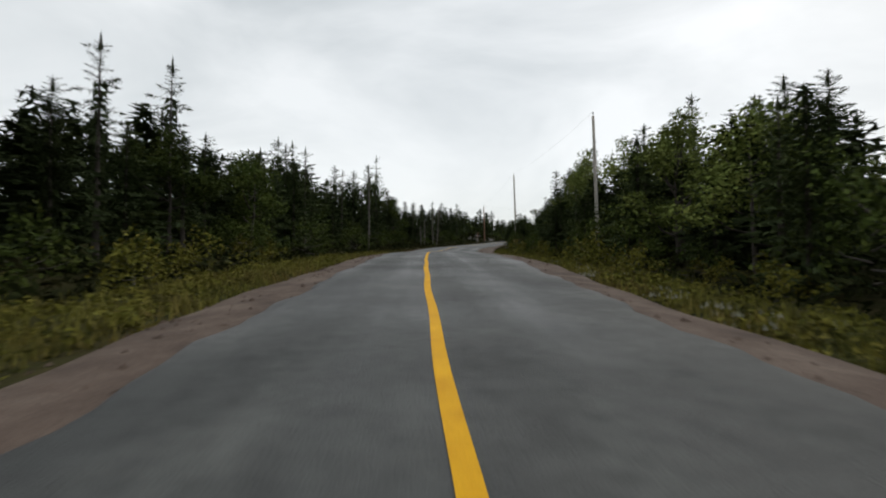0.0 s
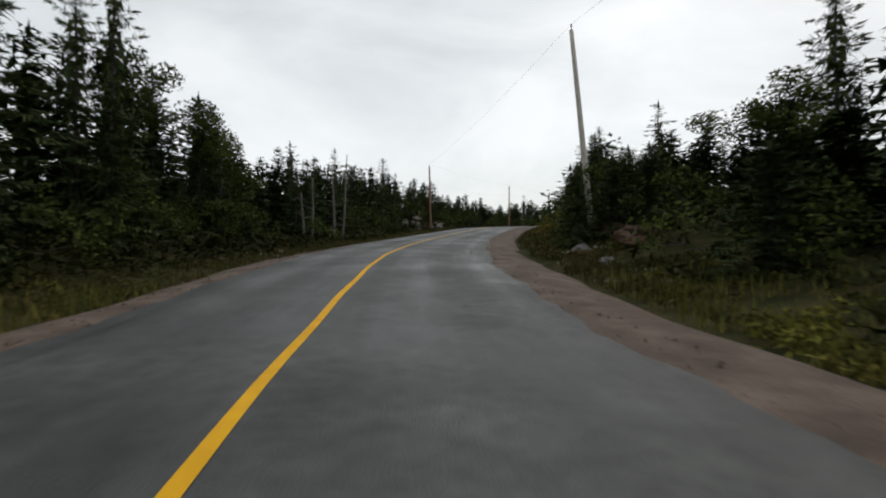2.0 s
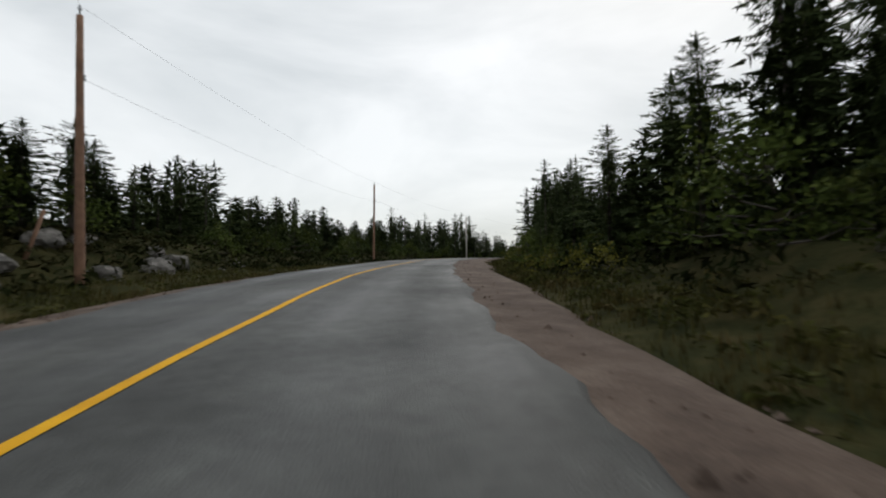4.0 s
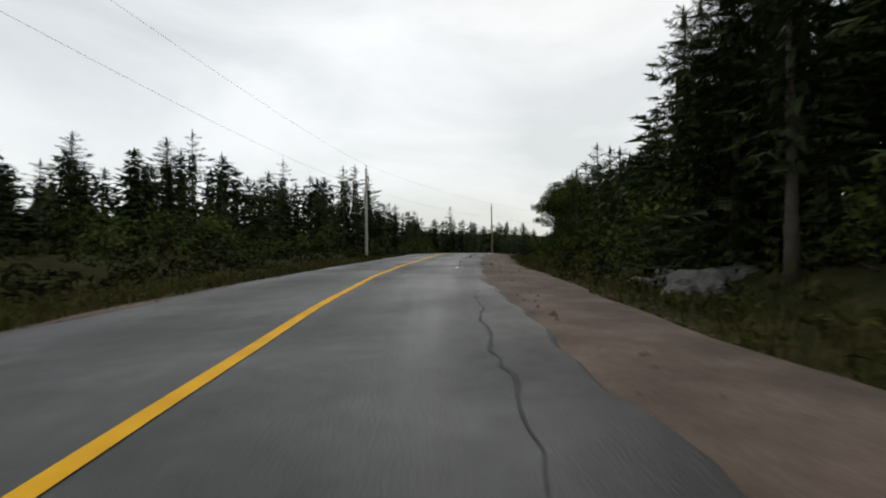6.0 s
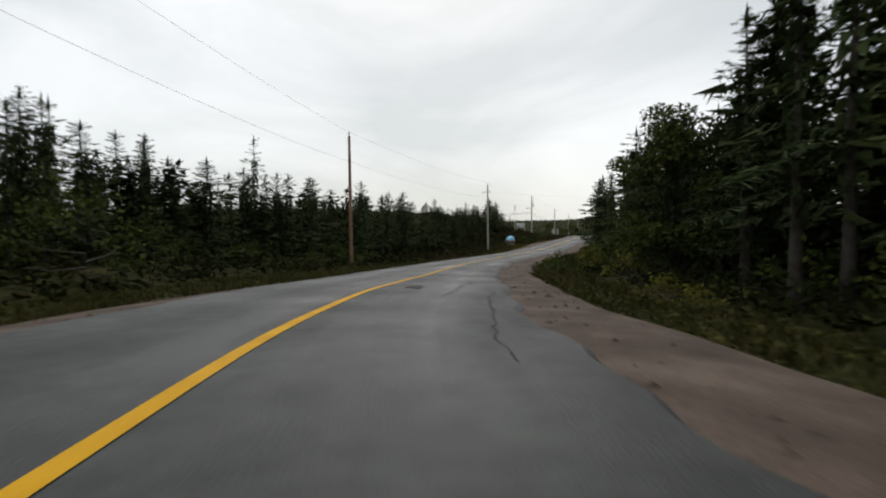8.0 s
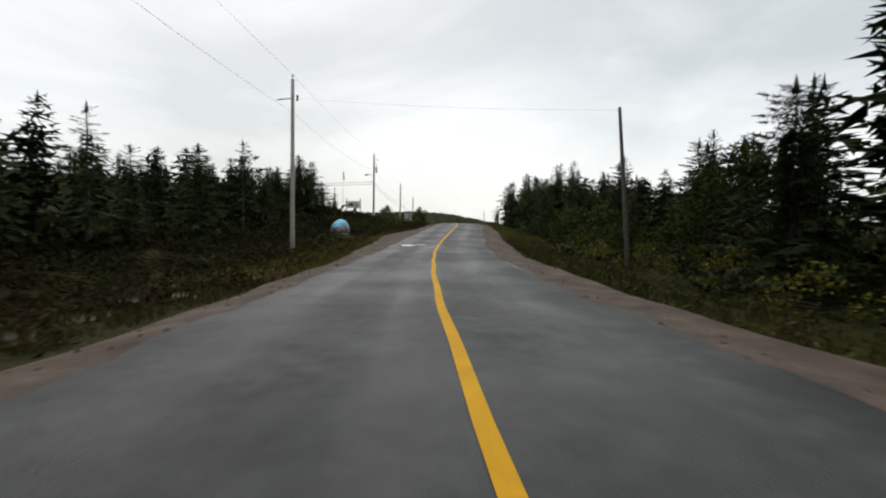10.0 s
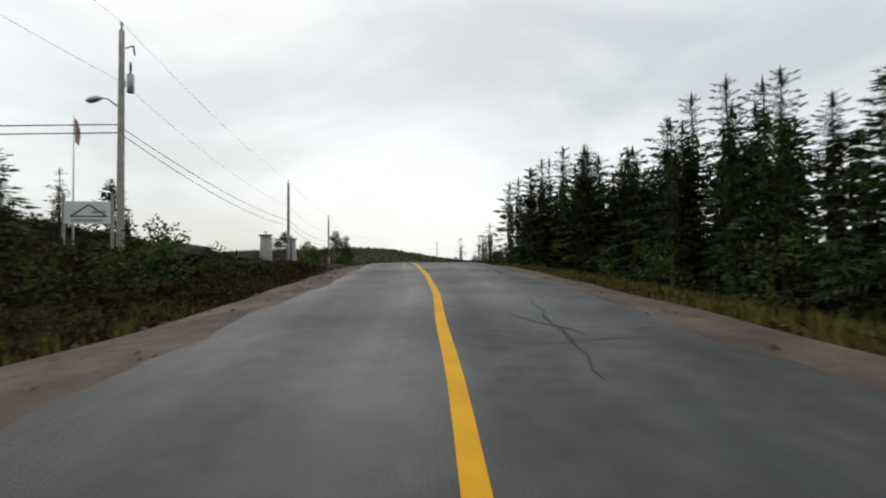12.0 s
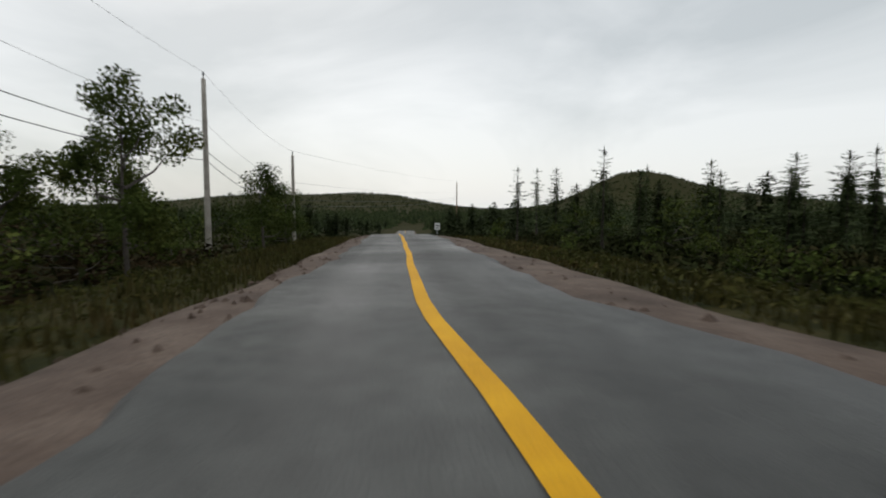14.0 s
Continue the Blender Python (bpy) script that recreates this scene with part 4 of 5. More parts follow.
YELLOW_LEAVES = material("yellow_green_leaves", [(0.075, 0.080, 0.014), (0.12, 0.115, 0.020), (0.17, 0.14, 0.030)], 1.3, 0.8, island=0.35, spec=0.06)
for s0, s1, side, u0, u1, gap in ((6, 44, 1, 6.3, 8.6, 1.5), (8, 30, -1, 5.8, 8.4, 2.0), (62, 80, 1, 6.4, 8.4, 1.8), (100, 130, 1, 6.6, 8.2, 3.0), (150, 200, 1, 6.4, 7.8, 3.0), (212, 236, 1, 6.3, 7.7, 2.6)):
    s = s0
    while s < s1:
        x, y, _z = at_land(s, side * rng.uniform(u0, u1))
        shrub(int(rng.choice([0, 2])), x, y, rng.uniform(0.5, 1.0), "yellow-green leafy bush on the road verge", YELLOW_LEAVES)
        s += gap * rng.uniform(0.6, 1.4)
x, y, _z = at_land(70.5, 6.6)
shrub(2, x, y, 0.6, "rust-orange low shrub beside the gravel shoulder", RUST)


def heath(name, label, count, s0, s1, side, inner, outer, size, mat, n=21):
    """Low round clumps of small leaves, all over the open ground."""
    g = np.random.default_rng(int(s0 + 1000 + side))
    d = g.normal(size=(n, 3))
    d = d / np.linalg.norm(d, axis=1)[:, None] * g.uniform(0.5, 1.0, (n, 1))
    d[:, 2] = np.abs(d[:, 2]) * 0.9
    e1, e2 = g.normal(size=(n, 3)), g.normal(size=(n, 3))
    e1 *= (0.17 * (46 / n) ** 0.5) / np.linalg.norm(e1, axis=1)[:, None]
    e2 *= (0.12 * (46 / n) ** 0.5) / np.linalg.norm(e2, axis=1)[:, None]
    unit = np.stack([d - e1, d + e2, d + e1], 1).reshape(-1, 3)
    ss = g.uniform(s0, s1, count)
    uu = side * (inner + (outer - inner) * g.random(count))
    if inner < 5.3:
        uu = side * (verge(ss, side) + 0.15 + (outer - inner) * g.random(count))
    base = np.array([at_land(a, b)[:2] for a, b in zip(ss, uu)])
    far = np.abs(road_place(base)[1]) > min(inner - 0.3, 3.0)
    far &= ~((ss > 268.4) & (ss < np.where(uu > -5, 276.2, 281.2)) & (uu < 0) & (uu > -12)) & ~((ss > 244) & (ss < 253) & (uu < 0) & (uu > -10))
    base, k = base[far], int(far.sum())
    z = land(base)
    sc = size * g.uniform(0.5, 1.3, k)
    w = g.uniform(0, 6.28, k)
    c, sn = np.cos(w), np.sin(w)
    v = np.empty((k, len(unit), 3))
    v[:, :, 0] = unit[None, :, 0] * c[:, None] - unit[None, :, 1] * sn[:, None]
    v[:, :, 1] = unit[None, :, 0] * sn[:, None] + unit[None, :, 1] * c[:, None]
    v[:, :, 2] = unit[None, :, 2] * g.uniform(0.6, 1.0, k)[:, None]
    v = v * sc[:, None, None] + np.c_[base, z][:, None, :]
    return tagged(new(name, tri_mesh(name, v.reshape(-1, 3), mat)), label, "shrubs", kind="stuff")


# weed colour darkened to carry the shade among its leaves
WEEDS = material("olive_verge_weeds", [(0.030, 0.036, 0.010), (0.054, 0.056, 0.014), (0.085, 0.060, 0.023)], 0.5, 0.85, island=0.45, spec=0.08)
BROWN_HEATH = material("brown_heath_twigs", [(0.020, 0.016, 0.008), (0.038, 0.027, 0.013), (0.060, 0.040, 0.020)], 0.6, 0.9, island=0.45, spec=0.04)
heath("verge_weeds", "olive and yellow weeds on the road verge", 5400, -4, 335, 1, 5.1, 7.8, 0.27, WEEDS, 17)
heath("verge_weeds", "olive and yellow weeds on the road verge", 4700, -4, 335, -1, 4.5, 7.4, 0.25, WEEDS, 17)
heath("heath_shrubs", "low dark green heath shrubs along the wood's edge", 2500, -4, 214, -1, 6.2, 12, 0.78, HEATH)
heath("heath_shrubs", "low dark heath and grass before the woods", 1300, 214, 265, -1, 6.4, 15, 0.58, HEATH, 32)
heath("heath_shrubs", "rough brown and green heath covering a low bank", 1150, 253, 268.8, -1, 4.6, 12, 0.40, BROWN_HEATH, 46)
heath("heath_shrubs", "reddish-brown and olive heath along the verge", 1500, 215, 262, -1, 5.0, 13, 0.44, BROWN_HEATH, 42)
heath("verge_weeds", "bushy yellow-green weeds on the road verge", 620, -4, 50, 1, 5.1, 7.6, 0.36, YELLOW_LEAVES, 34)
heath("verge_weeds", "bushy yellow-green weeds on the road verge", 620, -5, 48, -1, 5.1, 7.8, 0.36, YELLOW_LEAVES, 34)
heath("verge_weeds", "olive and yellow weeds on the road verge", 900, 58, 84, 1, 5.0, 8.2, 0.30, WEEDS, 20)
heath("verge_weeds", "sparse low weeds creeping over the gravel's edge", 2600, -4, 335, 1, 4.5, 5.6, 0.11, WEEDS, 14)
heath("verge_weeds", "sparse low weeds creeping over the gravel's edge", 2600, -3, 335, -1, 4.0, 5.0, 0.11, WEEDS, 14)
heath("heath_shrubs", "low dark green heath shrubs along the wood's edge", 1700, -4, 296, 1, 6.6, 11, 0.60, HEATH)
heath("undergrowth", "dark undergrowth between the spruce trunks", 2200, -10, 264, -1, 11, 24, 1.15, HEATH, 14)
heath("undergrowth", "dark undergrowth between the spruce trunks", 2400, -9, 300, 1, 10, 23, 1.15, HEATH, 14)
heath("heath_shrubs", "brown and green heath shrubs covering an open bank", 2400, 262, 345, -1, 6.0, 40, 0.62, HEATH)
heath("heath_shrubs", "brown heath on the open slope above the road", 1100, 282, 306, -1, 6.6, 24, 0.6, BROWN_HEATH, 22)
heath("heath_shrubs", "dark tangled heath shrubs beside the road", 800, 294, 350, 1, 6.8, 15, 0.85, HEATH, 24)
heath("heath_shrubs", "olive heath shrubs on open boggy ground", 3000, 292, 380, 1, 6.5, 45, 0.75, HEATH)


def tufts(name, label, count, s0, s1, sides, inner, outer, height, mat, blades=6, width=0.02, lift=0.0):
    """Clumps of narrow leaning blades along the road."""
    ss = rng.uniform(s0, s1, count)
    sd = rng.choice(sides, count)
    uu = sd * (np.where(sd > 0, verge(ss, 1), verge(ss, -1)) + 0.05 + (outer - inner) * rng.random(count) ** 1.4)
    keep = ~((ss > 268.4) & (ss < np.where(np.abs(uu) < 5.0, 276.2, 281.2)) & (sd < 0))
    ss, uu = ss[keep], uu[keep]
    count = len(ss)
    base = np.array([at_land(a, b)[:2] for a, b in zip(ss, uu)])
    z = land(base) + lift
    p = np.repeat(np.c_[base, z], blades, 0)
    n = len(p)
    p[:, :2] += rng.normal(0, 0.12, (n, 2))
    w = rng.uniform(0, 6.28, n)
    h = height * rng.uniform(0.45, 1.25, n) * np.repeat(rng.uniform(0.6, 1.2, count), blades)
    lean = rng.uniform(0.1, 0.6, n) * h
    d = np.stack([np.cos(w), np.sin(w), 0 * w], 1)
    q = np.stack([-np.sin(w), np.cos(w), 0 * w], 1) * (width * rng.uniform(0.7, 1.5, n))[:, None]
    tip = p + d * lean[:, None]
    tip[:, 2] += h
    p[:, 2] -= 0.05
    t = np.stack([p - q, p + q, tip], 1).reshape(-1, 3)
    return tagged(new(name, tri_mesh(name, t, mat)), label, "grass", kind="stuff")


tufts("roadside_grass", "yellow-green grass and weeds along the shoulders", 3000, -5, 55, [-1, 1], 4.5, 7.6, 0.30, GRASS, 7, 0.016)
tufts("roadside_grass", "dull olive and straw grass along the shoulders", 14000, 52, 335, [-1, 1], 4.5, 7.0, 0.24, GRASS_DULL, 7, 0.015)
tufts("roadside_grass", "yellow-green grass on a low mound beside the gravel", 1700, 246, 274, [1], 4.5, 7.6, 0.23, GRASS, 7, 0.015)
tufts("roadside_grass", "straw-coloured grass tussocks on the open verge", 2400, 222, 258, [-1], 4.5, 8.0, 0.26, GRASS, 7, 0.015)
for s0, s1, side in ((2, 22, 1), (52, 60, 1), (126, 132, 1), (214, 224, -1), (282, 288, -1), (60, 66, -1)):
    tufts("white_wildflowers", "patches of small white wildflowers on the verge", int(1.1 * (s1 - s0)), s0, s1, [side], 5.0, 6.4, 0.05, FLOWER, 9, 0.016, 0.20)


# ---------------------------------------------------------------- rocks
def rock_mesh(seed, size, mat, subdiv=3):
    bm = bmesh.new()
    bmesh.ops.create_icosphere(bm, subdivisions=subdiv, radius=1.0)
    off = Vector((seed * 3.1, seed * 1.7, seed * 0.9))
    for v in bm.verts:
        n = noise.noise(v.co * 0.9 + off) * 0.45 + noise.noise(v.co * 2.3 + off) * 0.22 + noise.noise(v.co * 6 + off) * 0.07
        c = v.co * (1 + n)
        c.z = max(c.z, -0.6)
        v.co = Vector((c.x * size[0], c.y * size[1], c.z * size[2]))
    me = bpy.data.meshes.new("boulder")
    bm.to_mesh(me)
    bm.free()
    me.materials.append(mat)
    return me


BOULDERS = [rock_mesh(k + 1, (0.5, 0.42, 0.36), ROCK) for k in range(5)]


def boulder(s, u, scale, k, sink=0.15, label="grey lichen-spotted granite boulder on the bank"):
    x, y, _z = at_land(s, u)
    ob = tagged(new("boulder", BOULDERS[k % 5]), label, "boulder", "boulders")
    ob.matrix_basis = pose(x, y, ground_z(x, y) + 0.2 * scale - sink, rng.uniform(-10, 10), rng.uniform(-10, 10), rng.uniform(0, 360))
    ob.scale = (scale, scale, scale * rng.uniform(0.8, 1.1))
    return ob


for s0, s1, u0, u1, n, lo, hi in ((83, 91, 7.2, 9.2, 12, 0.7, 1.5), (60, 67, 7.6, 9.0, 5, 0.7, 1.3), (96, 106, -9.5, -6.6, 11, 0.7, 1.7), (114.5, 120.5, 8.0, 9.8, 9, 1.0, 1.9), (137, 143, 6.8, 8.2, 5, 0.8, 1.6), (128, 138, -8.8, -6.8, 6, 0.35, 0.8), (284, 293, -11.0, -7.6, 5, 0.9, 1.8), (108, 114, -8.0, -6.0, 5, 0.5, 1.0)):
    for k in range(n):
        boulder(rng.uniform(s0, s1), rng.uniform(u0, u1), rng.uniform(lo, hi) * 0.8, k, 0.2)

# a bank of bare earth and stones under young spruces
for s, u in ((58.6, 7.6), (61.2, 7.7)):
    x, y, _z = at_land(s, u)
    bank = tagged(new("earth_bank", rock_mesh(20 + int(s), (1.0, 0.6, 0.42), EARTH, 4)), "eroded reddish earth bank with stones under spruces", "earth bank")
    bank.matrix_basis = pose(x, y, ground_z(x, y) - 0.05, 0, 0, 70)
for s, u, k in ((57.6, 6.4, 0.5), (59.6, 6.2, 0.7), (60.6, 6.5, 0.45), (62.4, 6.7, 0.6)):
    boulder(s, u, k, int(s) % 5, 0.05)

# the painted boulder
bm = bmesh.new()
bmesh.ops.create_icosphere(bm, subdivisions=5, radius=1.0)
for v in bm.verts:
    n = noise.noise(v.co * 1.1 + Vector((4, 2, 7))) * 0.22 + noise.noise(v.co * 2.8) * 0.07
    c = v.co * (1 + n)
    v.co = Vector((c.x * 0.78, c.y * 0.75, max(c.z, -0.75) * 0.72))
me = bpy.data.meshes.new("painted_boulder")
bm.to_mesh(me)
bm.free()
for m in (BLUE, MURAL, WHITE):
    me.materials.append(m)
for f in me.polygons:
    c = f.center
    wave = 0.10 + 0.07 * math.sin(c.x * 5 + c.y * 3) + 0.04 * math.sin(c.x * 13 - c.y * 9)
    f.material_index = 0 if c.z > wave else (2 if c.z < -0.40 + 0.04 * math.sin(c.x * 9) and c.x < 0.1 else 1)
    f.use_smooth = True
ob = tagged(new("painted_boulder", me), "large boulder painted with blue sky over a brown scene", "boulder")
ob.matrix_basis = pose(143.4, 180.4, 8.76, 0, 0, 20)


# ---------------------------------------------------------------- utility poles and wires
def utility_pole(x, y, top, lean=(0.0, 0.0), mat=POLE_WOOD, label="weathered grey wooden utility pole by the road", bracket=True, girth=1.0):
    z = ground_z(x, y)
    h = top - z
    ob = thing("utility_pole", pose(x, y, z), label, "utility pole", "utility poles")
    pts = [(lean[0] * f, lean[1] * f, -0.6 + (h + 0.6) * f) for f in np.linspace(0, 1, 7)]
    part("shaft", tube_mesh("shaft", pts, [girth * (0.125 - 0.045 * f) for f in np.linspace(0, 1, 7)], mat, 10), ob)
    t = Vector((lean[0], lean[1], h))
    if bracket:
        part("pin_insulator", tube_mesh("pin_insulator", [t - Vector((0, 0, 0.1)), t + Vector((0, 0, 0.12)), t + Vector((0, 0, 0.16)), t + Vector((0, 0, 0.26))], [0.02, 0.022, 0.05, 0.03], METAL, 8), ob)
        part("spool_insulator", tube_mesh("spool_insulator", [t + Vector((0.12, 0.0, -1.65)), t + Vector((0.12, 0, -1.58)), t + Vector((0.12, 0, -1.5))], [0.05, 0.03, 0.05], METAL, 8), ob)
    return ob, Vector((x + lean[0], y + lean[1], top))


POLES = [
    (11.5, 30.2, 10.3, -0.25, POLE_WOOD), (13.1, 59.8, 12.4, (0.1, 1.8), POLE_WOOD), (15.5, 98.5, 13.1, -0.15, POLE_BROWN), (36.5, 130.8, 15.5, 0.1, POLE_BROWN), (62.0, 154.1, 15.9, 0.0, POLE_WOOD),
    (92.6, 168.5, 15.9, -0.1, POLE_BROWN), (127.2, 176.2, 16.0, 0.0, POLE_WOOD), (157.1, 182.3, 16.6, 0.05, POLE_WOOD), (178.0, 185.4, 15.2, 0.1, POLE_WOOD), (196.8, 188.4, 14.5, 0.0, POLE_WOOD), (208.3, 189.6, 12.9, 0.0, POLE_WOOD), (272.0, 184.6, 14.6, 0.0, POLE_BROWN),
]
tops, made = [], []
for x, y, top, lean, m in POLES:
    ob, t = utility_pole(x, y, top, lean if isinstance(lean, tuple) else (lean, 0.0), m, "brown treated wooden utility pole by the road" if m is POLE_BROWN else "weathered grey wooden utility pole by the road")
    tops.append(t)
    made.append(ob)
guy, guy_top = utility_pole(124.5, 160.8, 13.85, (1.3, 0.35), POLE_DARK, "leaning dark brown wooden guy pole among spruces", False, 0.8)
x, y = 14.3, 100.0
z = ground_z(x, y)
stub = thing("marker_post", pose(x, y, z), "short leaning bare wooden post on a rocky bank", "post")
part("post", tube_mesh("post", [(-0.25, 0, -0.3), (0.0, 0, 0.5), (0.25, 0, 1.4)], [0.06, 0.055, 0.05], POLE_BROWN, 7), stub)

# street light, transformer and brackets on the pole by the sign
lit = made[7]
hz = POLES[7][2] - ground_z(157.1, 182.3)
arm = part("lamp_arm", tube_mesh("lamp_arm", [(0, 0.1, hz - 2.3), (-0.10, 0.35, hz - 2.1), (-0.14, 0.6, hz - 2.08)], [0.025, 0.025, 0.025], METAL, 6), lit)
part("lamp_head", tube_mesh("lamp_head", [(-0.12, 0.5, hz - 2.08), (-0.14, 0.62, hz - 2.1), (-0.17, 0.82, hz - 2.15), (-0.19, 0.95, hz - 2.17)], [0.04, 0.09, 0.10, 0.03], METAL, 8), arm, "grey cobra-head street light")
part("transformer", tube_mesh("transformer", [(0.1, -0.25, hz - 1.9), (0.1, -0.25, hz - 1.88), (0.1, -0.25, hz - 1.36), (0.1, -0.25, hz - 1.3)], [0.07, 0.10, 0.10, 0.06], METAL, 12), lit, "grey can transformer")
part("bushing", tube_mesh("bushing", [(0.1, -0.25, hz - 1.3), (0.1, -0.25, hz - 1.1), (0.1, -0.25, hz - 0.95)], [0.03, 0.04, 0.02], DARK, 6), lit)
part("cutout", tube_mesh("cutout", [(0.05, -0.12, hz - 0.55), (0.05, -0.38, hz - 0.5), (0.05, -0.42, hz - 0.8)], [0.02, 0.03, 0.02], DARK, 6), lit)
crossed = made[6]
hz6 = POLES[6][2] - ground_z(127.2, 176.2)
part("standoff_arm", tube_mesh("standoff_arm", [(0.0, 0.0, hz6 - 0.9), (-0.15, 0.75, hz6 - 0.98)], [0.03, 0.03], METAL, 6), crossed)
part("spool_insulator", tube_mesh("spool_insulator", [(0.1, -0.2, hz6 - 1.0), (0.1, -0.2, hz6 - 0.9), (0.1, -0.2, hz6 - 0.75)], [0.06, 0.04, 0.07], DARK, 8), crossed)


def wire(a, b, sag, name="overhead_wire", label="thin dark overhead power line", radius=0.010):
    pts = [a.lerp(b, f) - Vector((0, 0, sag * 4 * f * (1 - f))) for f in np.linspace(0, 1, 13)]
    return tagged(new(name, tube_mesh(name, pts, [radius] * 13, DARK, 5)), label, "cable", "overhead wires")


def down(v, d):
    return v - Vector((0, 0, d))


for k, (a, b) in enumerate(zip(tops[:-1], tops[1:])):
    wire(down(a, -0.25), down(b, -0.25), 0.35, radius=0.0032 if k < 3 else 0.0045)
    if k >= 2:
        wire(down(a, 1.57), down(b, 1.57), 0.45, radius=0.0032 if k < 3 else 0.0045)
    if k >= 7:
        wire(down(a, 2.95 if k == 7 else 2.6), down(b, 2.6), 0.35, "telephone_cable", "thick black telephone cable between poles", 0.012)
        wire(down(a, 3.15 if k == 7 else 2.95), down(b, 2.95), 0.45, "telephone_cable", "thick black telephone cable between poles", 0.012)
for d in (2.85, 3.1):
    wire(down(tops[7], d), Vector((141.0, 232.0, 14.4 - d * 0.4)), 0.7, "service_cable", "black service cable leading away from the pole", 0.018)
wire(down(tops[6], 0.9), down(guy_top, 0.1), 0.15, radius=0.0028)

# ---------------------------------------------------------------- sign, flagpole, gate
sz = ground_z(160.0, 185.7)
sign = thing("sign_board", pose(160.0, 185.7, sz, 0, 0, -72), "white painted sign board on two wooden posts", "sign")
for px in (-0.78, 0.78):
    part("post", box_mesh("post", (0.09, 0.09, 12.15 - sz + 0.3), POLE_WOOD, 0.008, (px, 0.06, (12.15 - sz - 0.3) / 2)), sign)
part("board", box_mesh("board", (1.48, 0.04, 0.80), WHITE, 0.006, (0, 0, 11.45 - sz)), sign)


def bar(parent, x0, z0, x1, z1, wdt, mat, y=-0.025, name="bar"):
    a, b = Vector((x0, y, z0)), Vector((x1, y, z1))
    d = (b - a).normalized()
    nrm = Vector((-d.z, 0, d.x)) * wdt / 2
    vs = [a + nrm, a - nrm, b - nrm, b + nrm]
    vs += [v + Vector((0, 0.01, 0)) for v in vs]
    part(name, mesh_from(name, vs, [(0, 1, 2, 3), (7, 6, 5, 4), (0, 4, 5, 1), (1, 5, 6, 2), (2, 6, 7, 3), (3, 7, 4, 0)], mat), parent)


zc = 11.45 - sz
bar(sign, -0.5, zc - 0.12, 0.05, zc + 0.28, 0.05, BLACKMARK)
bar(sign, 0.05, zc + 0.28, 0.6, zc - 0.12, 0.05, BLACKMARK)
bar(sign, -0.55, zc - 0.14, 0.65, zc - 0.14, 0.05, BLACKMARK)
bar(sign, 0.15, zc + 0.02, 0.6, zc + 0.02, 0.10, METAL)
bar(sign, -0.5, zc - 0.28, 0.5, zc - 0.28, 0.08, METAL)
fz = ground_z(161.6, 187.6)
pole = thing("flagpole", pose(161.6, 187.6, fz), "slim white flagpole with a drooping flag", "flagpole")
part("mast", tube_mesh("mast", [(0, 0, -0.3), (0, 0, 2.5), (0, 0, 15.5 - fz)], [0.04, 0.035, 0.02], WHITE, 8), pole)
fv, ff = [], []
for i in range(9):
    for j in range(6):
        d = j / 5
        fv.append((0.03 + 0.30 * d * (1 - 0.3 * i / 8), 0.06 * math.sin(d * 9 + i * 0.5), 15.45 - fz - 0.85 * i / 8 - 0.35 * d))
for i in range(8):
    for j in range(5):
        a = i * 6 + j
        ff.append((a, a + 1, a + 7, a + 6))
part("flag", mesh_from("flag", fv, ff, material("faded_flag_cloth", [(0.35, 0.10, 0.10), (0.6, 0.55, 0.55)], 3, 0.8), True), pole, "faded red and white flag")


def pillar(x, y, top):
    z = ground_z(x, y)
    h = top - z
    ob = thing("gate_pillar", pose(x, y, z, 0, 0, 10), "flared pale concrete gate pillar with a flat cap", "pillar", "gate pillars")
    part("column", tube_mesh("column", [(0, 0, -0.3), (0, 0, 0.0), (0, 0, 0.25 * h), (0, 0, 0.55 * h), (0, 0, h - 0.06)], [0.33, 0.30, 0.245, 0.215, 0.205], CONCRETE, 20), ob)
    part("cap", tube_mesh("cap", [(0, 0, h - 0.06), (0, 0, h - 0.055), (0, 0, h - 0.005), (0, 0, h)], [0.22, 0.27, 0.27, 0.255], STONECAP, 20), ob, "flat grey stone cap")
    part("lamp_base", tube_mesh("lamp_base", [(0, 0, h), (0, 0, h + 0.09), (0, 0, h + 0.10), (0, 0, h + 0.13)], [0.025, 0.025, 0.07, 0.07], METAL, 8), ob)
    return ob


pillar(162.4, 180.15, 10.68)
pillar(167.8, 181.2, 10.80)
x, y, _z = at_land(270.2, -9.6)
heap = tagged(new("gravel_heap", rock_mesh(9, (2.6, 2.0, 0.9), CRUSHED, 4)), "heap of dark crushed stone behind a gate pillar", "gravel heap")
heap.matrix_basis = pose(x, y, ground_z(x, y) - 0.15, 0, 0, 30)
x, y, _z = at_land(277.0, -6.3)
slab = tagged(new("concrete_slab", box_mesh("concrete_slab", (1.0, 0.7, 0.3), CONCRETE, 0.02)), "low rough concrete slab beside a gate pillar", "slab")
slab.matrix_basis = pose(x, y, ground_z(x, y) + 0.02, 0, 0, 12)
for s, u, k in ((281.4, -7.4, 0.7), (282.2, -6.6, 0.5), (283.4, -7.0, 0.8), (284.4, -6.2, 0.45), (285.8, -6.0, 0.5), (281.0, -5.6, 0.35)):
    boulder(s, u, k, int(s) % 5, 0.1)
a, b = Vector((162.65, 180.2, 0)), Vector((167.55, 181.14, 0))
gz0 = ground_z(*a.lerp(b, 0.5)[:2]) + 0.08
gate = thing("farm_gate", pose(0, 0, gz0), "dark tubular metal gate closed between two pillars", "gate")
